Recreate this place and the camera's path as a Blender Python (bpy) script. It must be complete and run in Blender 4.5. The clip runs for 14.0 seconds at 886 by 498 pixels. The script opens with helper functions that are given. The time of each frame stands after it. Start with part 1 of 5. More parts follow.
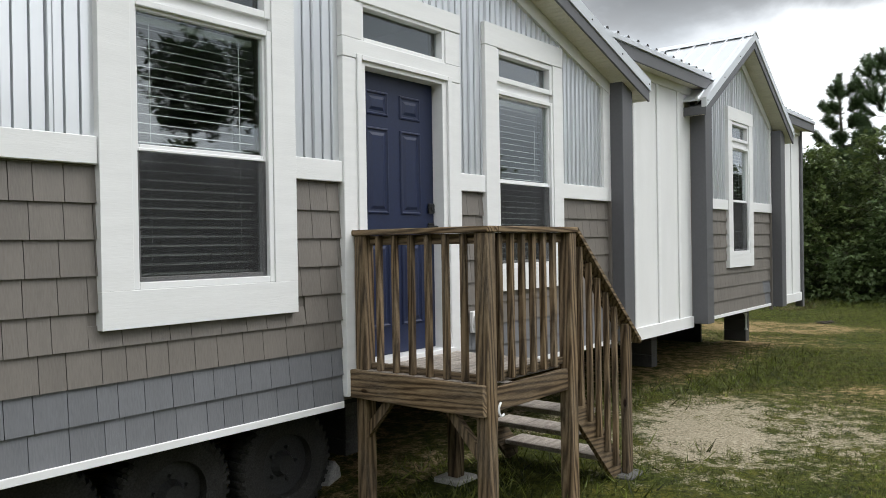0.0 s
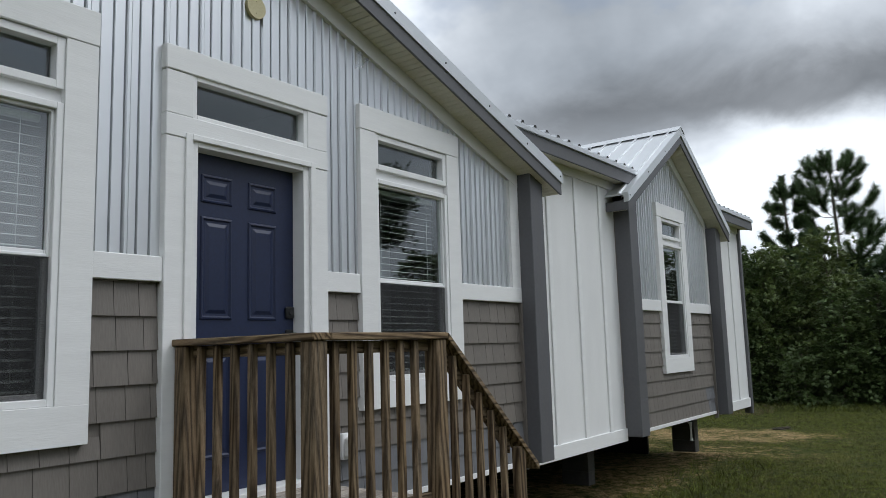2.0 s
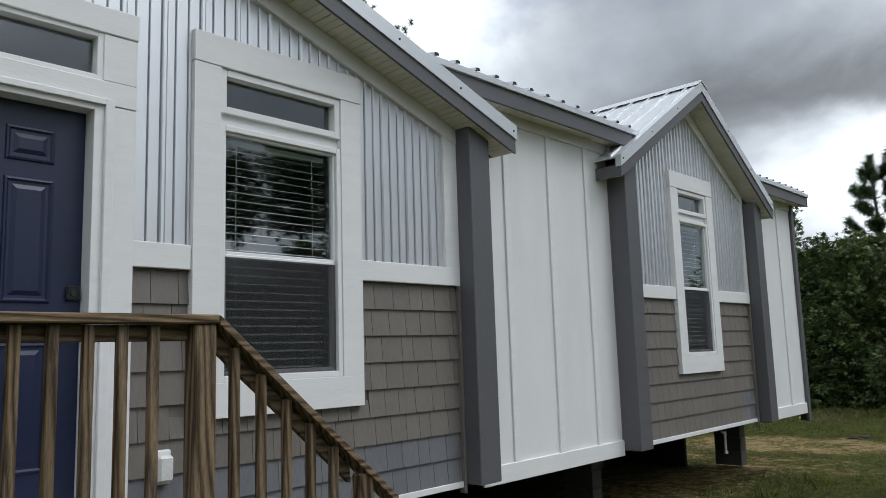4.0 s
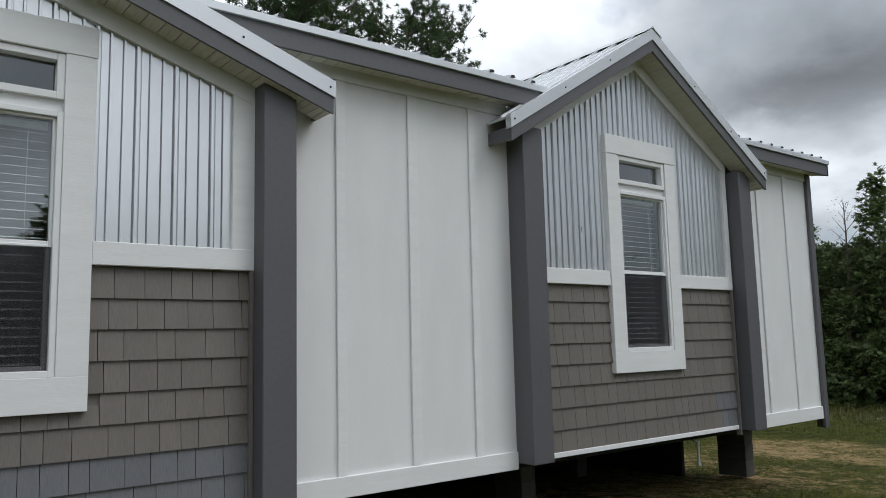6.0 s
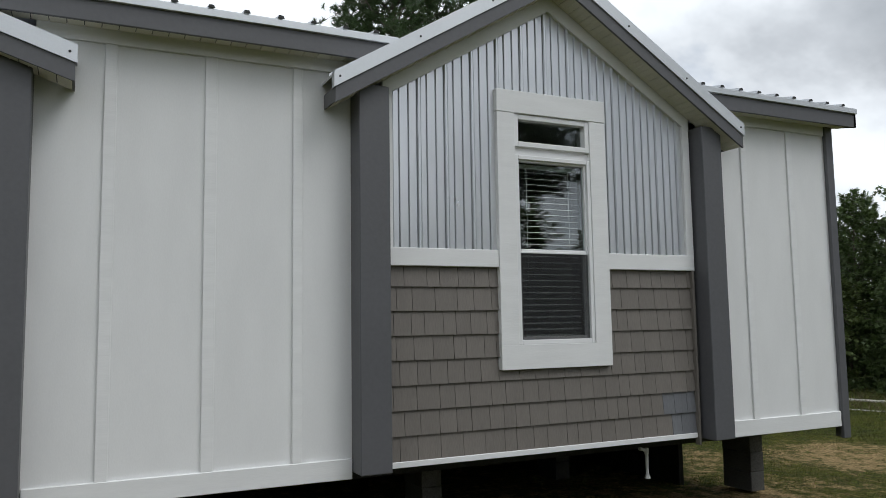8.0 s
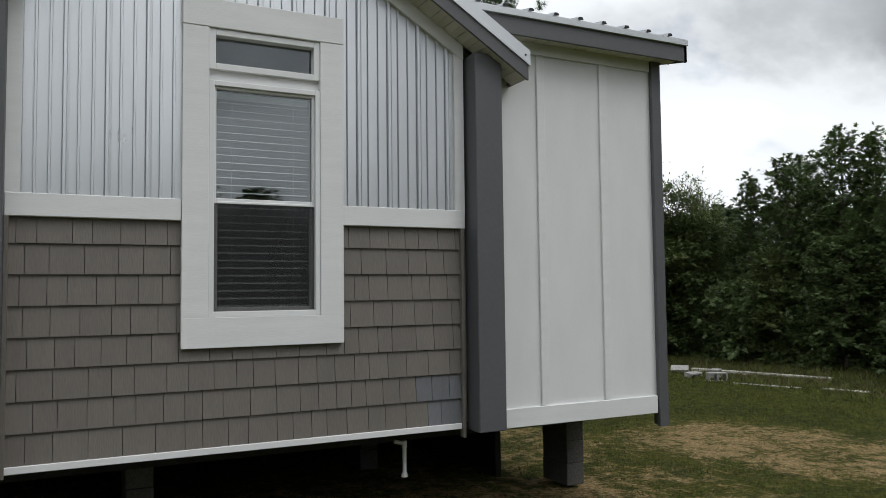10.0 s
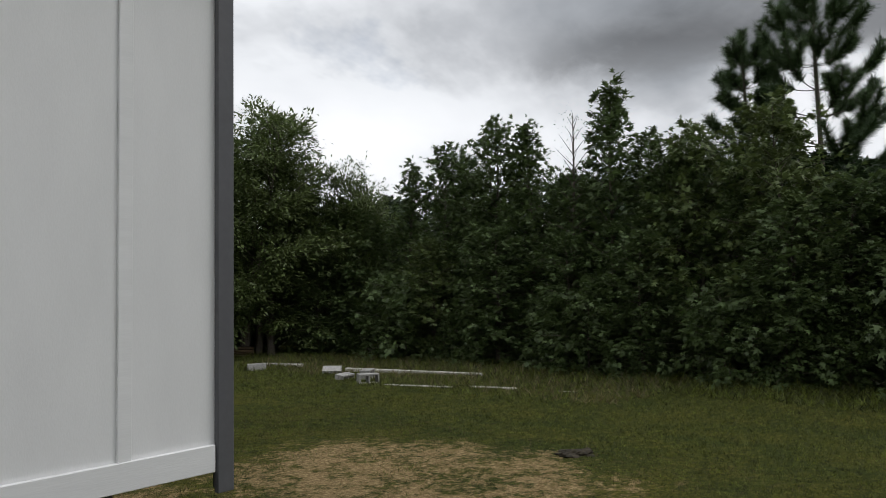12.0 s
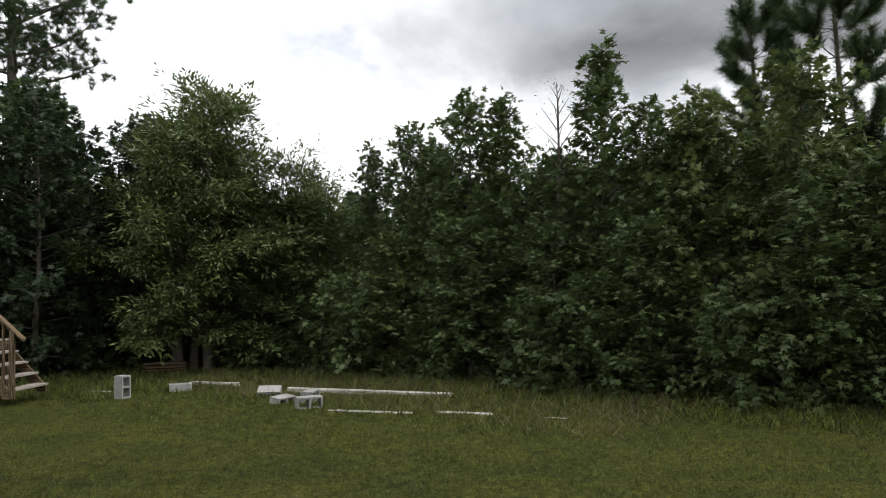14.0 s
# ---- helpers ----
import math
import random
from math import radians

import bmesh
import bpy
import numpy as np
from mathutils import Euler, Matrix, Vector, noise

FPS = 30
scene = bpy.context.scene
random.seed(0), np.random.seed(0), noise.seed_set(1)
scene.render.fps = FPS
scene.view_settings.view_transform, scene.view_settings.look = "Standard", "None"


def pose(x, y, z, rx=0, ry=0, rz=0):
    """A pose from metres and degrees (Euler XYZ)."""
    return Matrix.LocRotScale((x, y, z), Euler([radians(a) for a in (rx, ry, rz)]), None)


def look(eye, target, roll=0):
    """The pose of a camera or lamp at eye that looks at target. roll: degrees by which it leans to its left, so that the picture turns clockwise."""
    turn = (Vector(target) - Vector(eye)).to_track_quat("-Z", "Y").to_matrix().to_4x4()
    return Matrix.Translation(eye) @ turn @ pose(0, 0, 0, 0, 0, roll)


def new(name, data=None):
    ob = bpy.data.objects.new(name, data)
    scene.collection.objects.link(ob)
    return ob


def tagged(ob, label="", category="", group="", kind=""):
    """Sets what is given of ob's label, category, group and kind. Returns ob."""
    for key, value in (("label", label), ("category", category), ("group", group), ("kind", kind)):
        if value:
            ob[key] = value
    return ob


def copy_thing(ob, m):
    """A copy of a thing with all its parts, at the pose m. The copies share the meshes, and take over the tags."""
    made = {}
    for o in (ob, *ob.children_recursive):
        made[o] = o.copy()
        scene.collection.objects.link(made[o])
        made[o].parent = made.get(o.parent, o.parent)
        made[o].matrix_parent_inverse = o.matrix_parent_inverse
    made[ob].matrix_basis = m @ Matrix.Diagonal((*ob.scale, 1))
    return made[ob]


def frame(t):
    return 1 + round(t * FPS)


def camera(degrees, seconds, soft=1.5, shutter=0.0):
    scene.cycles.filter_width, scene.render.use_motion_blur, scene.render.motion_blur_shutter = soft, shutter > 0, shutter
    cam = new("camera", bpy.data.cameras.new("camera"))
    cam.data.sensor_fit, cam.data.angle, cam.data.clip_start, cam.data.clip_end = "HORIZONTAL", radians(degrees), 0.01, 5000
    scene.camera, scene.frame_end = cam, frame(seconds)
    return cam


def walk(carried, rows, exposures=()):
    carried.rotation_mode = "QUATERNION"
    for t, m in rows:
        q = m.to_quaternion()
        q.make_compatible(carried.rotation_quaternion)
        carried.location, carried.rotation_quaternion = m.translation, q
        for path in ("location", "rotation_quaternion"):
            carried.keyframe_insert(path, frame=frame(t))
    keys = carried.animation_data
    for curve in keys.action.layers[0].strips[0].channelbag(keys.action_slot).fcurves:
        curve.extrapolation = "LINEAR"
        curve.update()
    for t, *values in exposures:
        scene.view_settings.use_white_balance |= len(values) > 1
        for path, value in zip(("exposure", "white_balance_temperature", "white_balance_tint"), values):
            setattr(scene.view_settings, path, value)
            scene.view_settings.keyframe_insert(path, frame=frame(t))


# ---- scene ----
cam = camera(60.0, 14.0, soft=0.75)
PATH = [
    (0, (0.167, -3.597, 1.829), (1.717, -2.333, 1.817), -0.9),
    (0.5, (0.353, -3.58, 1.846), (1.966, -2.403, 1.957), -1.0),
    (1, (0.539, -3.527, 1.831), (2.187, -2.414, 2.049), -1.2),
    (1.5, (0.814, -3.587, 1.848), (2.465, -2.486, 2.096), -1.4),
    (2, (1.197, -3.634, 1.837), (2.79, -2.453, 2.096), -1.7),
    (2.5, (1.549, -3.609, 1.833), (3.051, -2.315, 2.094), -1.4),
    (3, (2.045, -3.694, 1.829), (3.498, -2.345, 2.088), -1.3),
    (3.5, (2.524, -3.725, 1.8), (3.961, -2.356, 2.051), -1.2),
    (4, (3.057, -3.802, 1.755), (4.505, -2.447, 2.022), -1.8),
    (4.2, (3.261, -3.852, 1.751), (4.713, -2.505, 2.025), -2.0),
    (6.3, (5.648, -4.664, 1.762), (6.776, -3.032, 2.009), -1.4),
    (6.5, (5.918, -4.729, 1.764), (6.97, -3.046, 2.013), -1.4),
    (7, (6.604, -4.827, 1.809), (7.47, -3.036, 2.014), -1.0),
    (7.5, (7.206, -5.038, 1.824), (8.049, -3.235, 2.024), -0.9),
    (8, (7.81, -5.172, 1.821), (8.666, -3.374, 2.011), -0.9),
    (8.2, (8.049, -5.199, 1.815), (8.907, -3.402, 2.006), -0.9),
    (10.3, (10.421, -4.786, 1.783), (11.338, -3.011, 1.874), -0.7),
    (10.5, (10.649, -4.639, 1.806), (11.615, -2.89, 1.889), -0.3),
    (11, (11.214, -4.287, 1.781), (12.385, -2.668, 1.861), -0.2),
    (11.5, (11.721, -3.861, 1.756), (13.113, -2.427, 1.838), 0.0),
    (12, (12.208, -3.557, 1.752), (13.733, -2.265, 1.835), -0.7),
    (12.5, (12.769, -3.126, 1.713), (14.323, -1.87, 1.798), -0.7),
    (13, (13.433, -2.719, 1.668), (15.021, -1.506, 1.76), -0.9),
    (13.5, (14.027, -2.361, 1.633), (15.63, -1.17, 1.729), -0.9),
    (14, (14.482, -2.03, 1.652), (16.042, -0.783, 1.749), -1.2),
]
EXPOSURES = [(0.0, 0.42, 6480, 10), (0.5, 0.17, 6300, 10), (1.0, 0.03, 6150, 10), (2.0, -0.22, 6150, 10), (3.0, -0.18, 6150, 10), (6.5, -0.30, 6250, 10), (8.0, -0.33, 6300, 10), (10.5, -0.47, 6450, 10), (11.0, -0.52, 6450, 11), (12.0, -0.53, 6480, 12), (13.0, -0.22, 6550, 12), (14.0, 0.03, 6550, 12)]
walk(cam, [(t, look(eye, target, roll)) for t, eye, target, roll in PATH], EXPOSURES)

# ---- world, sun, exposure ----
SUN_EL, SUN_ROT = 52.0, 140.0
world = bpy.data.worlds.new("world")
scene.world = world
world.use_nodes = True
wt = world.node_tree
for n in list(wt.nodes):
    wt.nodes.remove(n)


def wnode(kind, **sets):
    n = wt.nodes.new(kind)
    for k, v in sets.items():
        n.inputs[k.replace("_", " ")].default_value = v
    return n


def wmath(op, a, b=None):
    n = wt.nodes.new("ShaderNodeMath")
    n.operation = op
    for i, v in enumerate((a, b)):
        if v is None:
            continue
        if isinstance(v, (int, float)):
            n.inputs[i].default_value = v
        else:
            wt.links.new(v, n.inputs[i])
    return n.outputs[0]


def wramp(fac, stops):
    n = wt.nodes.new("ShaderNodeValToRGB")
    while len(n.color_ramp.elements) < len(stops):
        n.color_ramp.elements.new(0.5)
    for e, (p, c) in zip(n.color_ramp.elements, stops):
        e.position, e.color = p, (*c, 1)
    wt.links.new(fac, n.inputs[0])
    return n.outputs[0]


sky = wt.nodes.new("ShaderNodeTexSky")
sky.sky_type = 'NISHITA'
sky.sun_disc = False
sky.sun_elevation, sky.sun_rotation = radians(SUN_EL), radians(SUN_ROT)
sky_tint = wt.nodes.new("ShaderNodeMix")
sky_tint.data_type = 'RGBA'
sky_tint.blend_type = 'MULTIPLY'
sky_tint.inputs["Factor"].default_value = 1.0
wt.links.new(sky.outputs[0], sky_tint.inputs["A"])
sky_tint.inputs["B"].default_value = (0.12, 0.12, 0.12, 1)
geo = wt.nodes.new("ShaderNodeTexCoord")
sep = wt.nodes.new("ShaderNodeSeparateXYZ")
wt.links.new(geo.outputs["Generated"], sep.inputs[0])
up = wmath('ADD', wmath('MAXIMUM', sep.outputs[2], 0.0), 0.42)
comb = wt.nodes.new("ShaderNodeCombineXYZ")
wt.links.new(wmath('DIVIDE', sep.outputs[0], up), comb.inputs[0])
wt.links.new(wmath('DIVIDE', sep.outputs[1], up), comb.inputs[1])
comb.inputs[2].default_value = 5.3
big = wnode("ShaderNodeTexNoise", Scale=0.85, Detail=7.0, Roughness=0.5, Distortion=0.35)
wt.links.new(comb.outputs[0], big.inputs["Vector"])
fine = wnode("ShaderNodeTexNoise", Scale=1.7, Detail=6.0, Roughness=0.6, Distortion=0.2)
wt.links.new(comb.outputs[0], fine.inputs["Vector"])
mixed = wmath('ADD', wmath('MULTIPLY', big.outputs[0], 0.75), wmath('MULTIPLY', fine.outputs[0], 0.25))


def wsmooth(v, lo, hi):
    n = wt.nodes.new("ShaderNodeMapRange")
    n.interpolation_type = 'SMOOTHSTEP'
    n.inputs["From Min"].default_value, n.inputs["From Max"].default_value = lo, hi
    wt.links.new(v, n.inputs[0])
    return n.outputs[0]


def toward(azimuth):
    """How far a direction turns to an azimuth, measured along the ground: 1 dead on, -1 behind."""
    flat = wmath('SQRT', wmath('ADD', wmath('ADD', wmath('MULTIPLY', sep.outputs[0], sep.outputs[0]), wmath('MULTIPLY', sep.outputs[1], sep.outputs[1])), 1e-5))
    dot = wmath('ADD', wmath('MULTIPLY', sep.outputs[0], math.cos(radians(azimuth))), wmath('MULTIPLY', sep.outputs[1], math.sin(radians(azimuth))))
    return wmath('DIVIDE', dot, flat)


wisp = wnode("ShaderNodeTexNoise", Scale=3.2, Detail=6.0, Roughness=0.58, Distortion=0.4)
wt.links.new(comb.outputs[0], wisp.inputs["Vector"])
ragged = wmath('SUBTRACT', wisp.outputs[0], 0.5)
rise = wmath('ADD', sep.outputs[2], wmath('MULTIPLY', ragged, 0.10))
# bright breaks near the horizon and in the north, towards the woods
breaks = wmath('ADD', wmath('MULTIPLY', wmath('SUBTRACT', 1.0, wsmooth(sep.outputs[2], 0.16, 0.29)), 0.065), wmath('MULTIPLY', wsmooth(toward(62.0), 0.78, 0.97), 0.045))
mixed = wmath('ADD', wmath('ADD', mixed, breaks), wmath('MULTIPLY', wsmooth(sep.outputs[2], 0.32, 0.42), 0.085))
cloud = wramp(mixed, [(0.40, (0.27, 0.295, 0.32)), (0.475, (0.42, 0.45, 0.48)), (0.53, (0.60, 0.63, 0.66)), (0.59, (0.98, 1.02, 1.05)), (0.75, (1.2, 1.23, 1.25))])
cover = wramp(fine.outputs[0], [(0.30, (0.6, 0.6, 0.6)), (0.42, (1, 1, 1))])
skymix = wt.nodes.new("ShaderNodeMix")
skymix.data_type = 'RGBA'
wt.links.new(cover, skymix.inputs["Factor"])
wt.links.new(sky_tint.outputs["Result"], skymix.inputs["A"])
wt.links.new(cloud, skymix.inputs["B"])
# one long slate bank over the eastern woods
bank = wmath('MULTIPLY', wsmooth(rise, 0.243, 0.283), wmath('SUBTRACT', 1.0, wsmooth(wmath('ADD', rise, wmath('MULTIPLY', wmath('SUBTRACT', 1.0, toward(4.0)), 0.3)), 0.30, 0.375)))
bank = wmath('MULTIPLY', bank, wsmooth(wmath('ADD', toward(4.0), wmath('MULTIPLY', ragged, 0.12)), 0.82, 0.93))
slate = wramp(wisp.outputs[0], [(0.3, (0.135, 0.144, 0.154)), (0.7, (0.27, 0.282, 0.295))])
bankmix = wt.nodes.new("ShaderNodeMix")
bankmix.data_type = 'RGBA'
wt.links.new(wmath('MULTIPLY', bank, 0.93), bankmix.inputs["Factor"])
wt.links.new(skymix.outputs["Result"], bankmix.inputs["A"])
wt.links.new(slate, bankmix.inputs["B"])
skymix = bankmix
bg = wt.nodes.new("ShaderNodeBackground")
bg.inputs[1].default_value = 1.27
wt.links.new(skymix.outputs["Result"], bg.inputs[0])
wout = wt.nodes.new("ShaderNodeOutputWorld")
wt.links.new(bg.outputs[0], wout.inputs[0])

sun = new("sun", bpy.data.lights.new("sun", 'SUN'))
sun.data.energy, sun.data.angle, sun.data.color = 1.3, radians(30), (1.0, 0.99, 0.97)
az = radians(90 - SUN_ROT)
sun.matrix_world = look((0, 0, 30), (0 - 30 * math.cos(az) / math.tan(radians(SUN_EL)), -30 * math.sin(az) / math.tan(radians(SUN_EL)), 0))


# ---- materials ----
def material(name, colour, rough=0.6, metal=0.0, var=0.12, scale=6.0, fine_scale=90.0, bump=0.15, stretch=(1, 1, 1), tint=None, rand=0.0, spec=0.5):
    """A painted or raw surface with coarse stains, fine grain and relief, in object space."""
    m = bpy.data.materials.new(name)
    m.use_nodes = True
    t = m.node_tree
    b = t.nodes["Principled BSDF"]
    b.inputs["Metallic"].default_value = metal
    b.inputs["Specular IOR Level"].default_value = spec
    tc = t.nodes.new("ShaderNodeTexCoord")
    mp = t.nodes.new("ShaderNodeMapping")
    mp.inputs["Scale"].default_value = stretch
    t.links.new(tc.outputs["Object"], mp.inputs[0])
    info = t.nodes.new("ShaderNodeObjectInfo")
    mul = t.nodes.new("ShaderNodeMath")
    mul.operation = 'MULTIPLY'
    mul.inputs[1].default_value = 37.0
    t.links.new(info.outputs["Random"], mul.inputs[0])
    t.links.new(mul.outputs[0], mp.inputs["Location"])
    n1 = t.nodes.new("ShaderNodeTexNoise")
    n1.inputs["Scale"].default_value, n1.inputs["Detail"].default_value = scale, 5
    n2 = t.nodes.new("ShaderNodeTexNoise")
    n2.inputs["Scale"].default_value, n2.inputs["Detail"].default_value = fine_scale, 4
    for n in (n1, n2):
        t.links.new(mp.outputs[0], n.inputs["Vector"])
    ramp = t.nodes.new("ShaderNodeValToRGB")
    dark = tuple(c * (1 - var) for c in (tint or colour))
    light = tuple(min(1, c * (1 + var)) for c in colour)
    ramp.color_ramp.elements[0].position, ramp.color_ramp.elements[0].color = 0.32, (*dark, 1)
    ramp.color_ramp.elements[1].position, ramp.color_ramp.elements[1].color = 0.68, (*light, 1)
    t.links.new(n1.outputs[0], ramp.inputs[0])
    grain = t.nodes.new("ShaderNodeMix")
    grain.data_type, grain.blend_type = 'RGBA', 'OVERLAY'
    grain.inputs["Factor"].default_value = min(1.0, var * 2.2)
    t.links.new(ramp.outputs[0], grain.inputs["A"])
    sharp = t.nodes.new("ShaderNodeMapRange")
    sharp.inputs["From Min"].default_value, sharp.inputs["From Max"].default_value = 0.33, 0.67
    sharp.inputs["To Min"].default_value, sharp.inputs["To Max"].default_value = 0.12, 0.88
    t.links.new(n2.outputs[0], sharp.inputs[0])
    t.links.new(sharp.outputs[0], grain.inputs["B"])
    hsv = t.nodes.new("ShaderNodeHueSaturation")
    val = t.nodes.new("ShaderNodeMapRange")
    val.inputs["To Min"].default_value, val.inputs["To Max"].default_value = 1 - rand, 1 + rand
    t.links.new(info.outputs["Random"], val.inputs[0])
    t.links.new(val.outputs[0], hsv.inputs["Value"])
    t.links.new(grain.outputs["Result"], hsv.inputs["Color"])
    t.links.new(hsv.outputs[0], b.inputs["Base Color"])
    rr = t.nodes.new("ShaderNodeMapRange")
    rr.inputs["To Min"].default_value, rr.inputs["To Max"].default_value = max(0.02, rough - min(0.1, 2 * var)), min(1, rough + min(0.1, 2 * var))
    t.links.new(n1.outputs[0], rr.inputs[0])
    t.links.new(rr.outputs[0], b.inputs["Roughness"])
    bp = t.nodes.new("ShaderNodeBump")
    bp.inputs["Strength"].default_value, bp.inputs["Distance"].default_value = bump, 0.004
    t.links.new(n2.outputs[0], bp.inputs["Height"])
    t.links.new(bp.outputs[0], b.inputs["Normal"])
    return m


M_WHITE = material("white_painted_wood", (0.79, 0.79, 0.785), 0.5, var=0.025, scale=2.2, fine_scale=16, bump=0.2, stretch=(1, 3, 9))
M_PANEL = material("white_panel", (0.77, 0.77, 0.765), 0.55, var=0.025, scale=1.6, fine_scale=60, bump=0.12, stretch=(3, 3, 1))
M_VINYL = material("white_vinyl", (0.80, 0.80, 0.80), 0.35, var=0.02, bump=0.03)
M_SHINGLE = material("taupe_shingle", (0.163, 0.146, 0.129), 0.62, var=0.045, scale=3, fine_scale=26, bump=0.35, stretch=(5, 5, 0.6), rand=0.06)
M_SHINGLE_BLUE = material("blue_grey_shingle", (0.148, 0.152, 0.163), 0.62, var=0.045, scale=3, fine_scale=26, bump=0.35, stretch=(5, 5, 0.6), rand=0.06)
M_GREY = material("charcoal_trim", (0.105, 0.105, 0.112), 0.5, var=0.025, scale=2, fine_scale=30, bump=0.2)
M_METAL = material("galvanised_sheet", (0.76, 0.775, 0.79), 0.28, metal=0.8, var=0.012, scale=0.8, fine_scale=14, bump=0.0, stretch=(1, 1, 0.4))
M_ROOF = material("roof_sheet", (0.66, 0.68, 0.70), 0.4, metal=0.55, var=0.02, scale=1.5, fine_scale=80, bump=0.05)
M_SOFFIT = material("cream_soffit", (0.66, 0.63, 0.53), 0.6, var=0.05, bump=0.1)
M_CREAM = material("aged_cream_plastic", (0.62, 0.55, 0.33), 0.55, var=0.05)
# chassis steel; also the near-black sheets that stand in for shade
M_DARK = material("dark_steel_and_shade_sheet", (0.03, 0.03, 0.03), 0.7, var=0.3, scale=4)
M_DOOR = material("navy_door", (0.010, 0.017, 0.052), 0.42, var=0.06, scale=3, fine_scale=60, bump=0.12)
M_BLACK = material("black_hardware", (0.012, 0.012, 0.013), 0.35, var=0.1)


def lumber(name, long_axis):
    """Weathered sawn softwood: bowed growth rings drawn out along one axis, grey weathering, small round knots."""
    m = bpy.data.materials.new(name)
    m.use_nodes = True
    t = m.node_tree
    b = t.nodes["Principled BSDF"]
    b.inputs["Specular IOR Level"].default_value = 0.25
    b.inputs["Roughness"].default_value = 0.85

    def node(kind, **sets):
        n = t.nodes.new(kind)
        for k, v in sets.items():
            n.inputs[k.replace("_", " ")].default_value = v
        return n

    def ramp(fac, stops):
        n = t.nodes.new("ShaderNodeValToRGB")
        while len(n.color_ramp.elements) < len(stops):
            n.color_ramp.elements.new(0.5)
        for e, (p, c) in zip(n.color_ramp.elements, stops):
            e.position, e.color = p, (*c, 1)
        t.links.new(fac, n.inputs[0])
        return n.outputs[0]

    def mix(kind, fac, a, c):
        n = t.nodes.new("ShaderNodeMix")
        n.data_type, n.blend_type = 'RGBA', kind
        if isinstance(fac, float):
            n.inputs["Factor"].default_value = fac
        else:
            t.links.new(fac, n.inputs["Factor"])
        t.links.new(a, n.inputs["A"])
        t.links.new(c, n.inputs["B"])
        return n.outputs["Result"]

    tc = t.nodes.new("ShaderNodeTexCoord")
    info = t.nodes.new("ShaderNodeObjectInfo")
    shift = t.nodes.new("ShaderNodeMath")
    shift.operation = 'MULTIPLY'
    shift.inputs[1].default_value = 41.0
    t.links.new(info.outputs["Random"], shift.inputs[0])
    maps = []
    for along in (0.07, 0.45):
        mp = t.nodes.new("ShaderNodeMapping")
        mp.inputs["Scale"].default_value = tuple(along if k == long_axis else 1.0 for k in range(3))
        t.links.new(tc.outputs["Object"], mp.inputs[0])
        t.links.new(shift.outputs[0], mp.inputs["Location"])
        maps.append(mp.outputs[0])
    rings = t.nodes.new("ShaderNodeTexWave")
    rings.wave_type, rings.bands_direction = 'BANDS', 'DIAGONAL'
    for k, v in (("Scale", 17.0), ("Distortion", 8.0), ("Detail", 2.0), ("Detail Scale", 0.9), ("Detail Roughness", 0.55)):
        rings.inputs[k].default_value = v
    t.links.new(maps[0], rings.inputs["Vector"])
    fibre = node("ShaderNodeTexNoise", Scale=240.0, Detail=5.0, Roughness=0.65)
    t.links.new(maps[0], fibre.inputs["Vector"])
    patch = node("ShaderNodeTexNoise", Scale=5.0, Detail=4.0)
    t.links.new(maps[1], patch.inputs["Vector"])
    wood = ramp(rings.outputs["Fac"], [(0.0, (0.046, 0.028, 0.014)), (0.3, (0.122, 0.081, 0.043)), (1.0, (0.235, 0.167, 0.097))])
    grey = ramp(fibre.outputs[0], [(0.32, (0.065, 0.05, 0.035)), (0.66, (0.23, 0.195, 0.15))])
    weather = ramp(patch.outputs[0], [(0.38, (0.02, 0.02, 0.02)), (0.68, (0.42, 0.42, 0.42))])
    col = mix('MIX', weather, wood, grey)
    col = mix('MULTIPLY', 0.5, col, ramp(fibre.outputs[0], [(0.34, (0.45, 0.42, 0.4)), (0.6, (1.15, 1.15, 1.15))]))
    spots = t.nodes.new("ShaderNodeTexVoronoi")
    spots.inputs["Scale"].default_value = 5.0
    t.links.new(maps[1], spots.inputs["Vector"])
    col = mix('MULTIPLY', 1.0, col, ramp(spots.outputs["Distance"], [(0.05, (0.22, 0.16, 0.12)), (0.085, (1, 1, 1))]))
    hsv = t.nodes.new("ShaderNodeHueSaturation")
    val = node("ShaderNodeMapRange", To_Min=0.74, To_Max=1.22)
    t.links.new(info.outputs["Random"], val.inputs[0])
    t.links.new(val.outputs[0], hsv.inputs["Value"])
    t.links.new(col, hsv.inputs["Color"])
    t.links.new(hsv.outputs[0], b.inputs["Base Color"])
    bp = node("ShaderNodeBump", Strength=0.5, Distance=0.003)
    t.links.new(fibre.outputs[0], bp.inputs["Height"])
    t.links.new(bp.outputs[0], b.inputs["Normal"])
    return m


M_WOOD = lumber("weathered_lumber", 2)
M_WOOD_X = lumber("weathered_lumber_x", 0)
M_WOOD_Y = lumber("weathered_lumber_y", 1)
M_DECK = material("grey_decking", (0.33, 0.29, 0.25), 0.85, var=0.25, scale=3, fine_scale=24, bump=0.5, stretch=(0.6, 7, 7), rand=0.12)
# concrete with the shade under the house put into its base colour
M_PIER = material("shade_darkened_concrete", (0.10, 0.097, 0.09), 0.9, var=0.16, scale=5, fine_scale=70, bump=0.6)
M_CONC = material("concrete", (0.36, 0.35, 0.33), 0.9, var=0.16, scale=5, fine_scale=70, bump=0.6, rand=0.08)
M_RUBBER = material("tyre_rubber", (0.022, 0.021, 0.02), 0.8, var=0.3, scale=9, bump=0.3)
M_RIM = material("painted_rim", (0.026, 0.026, 0.027), 0.6, var=0.25)
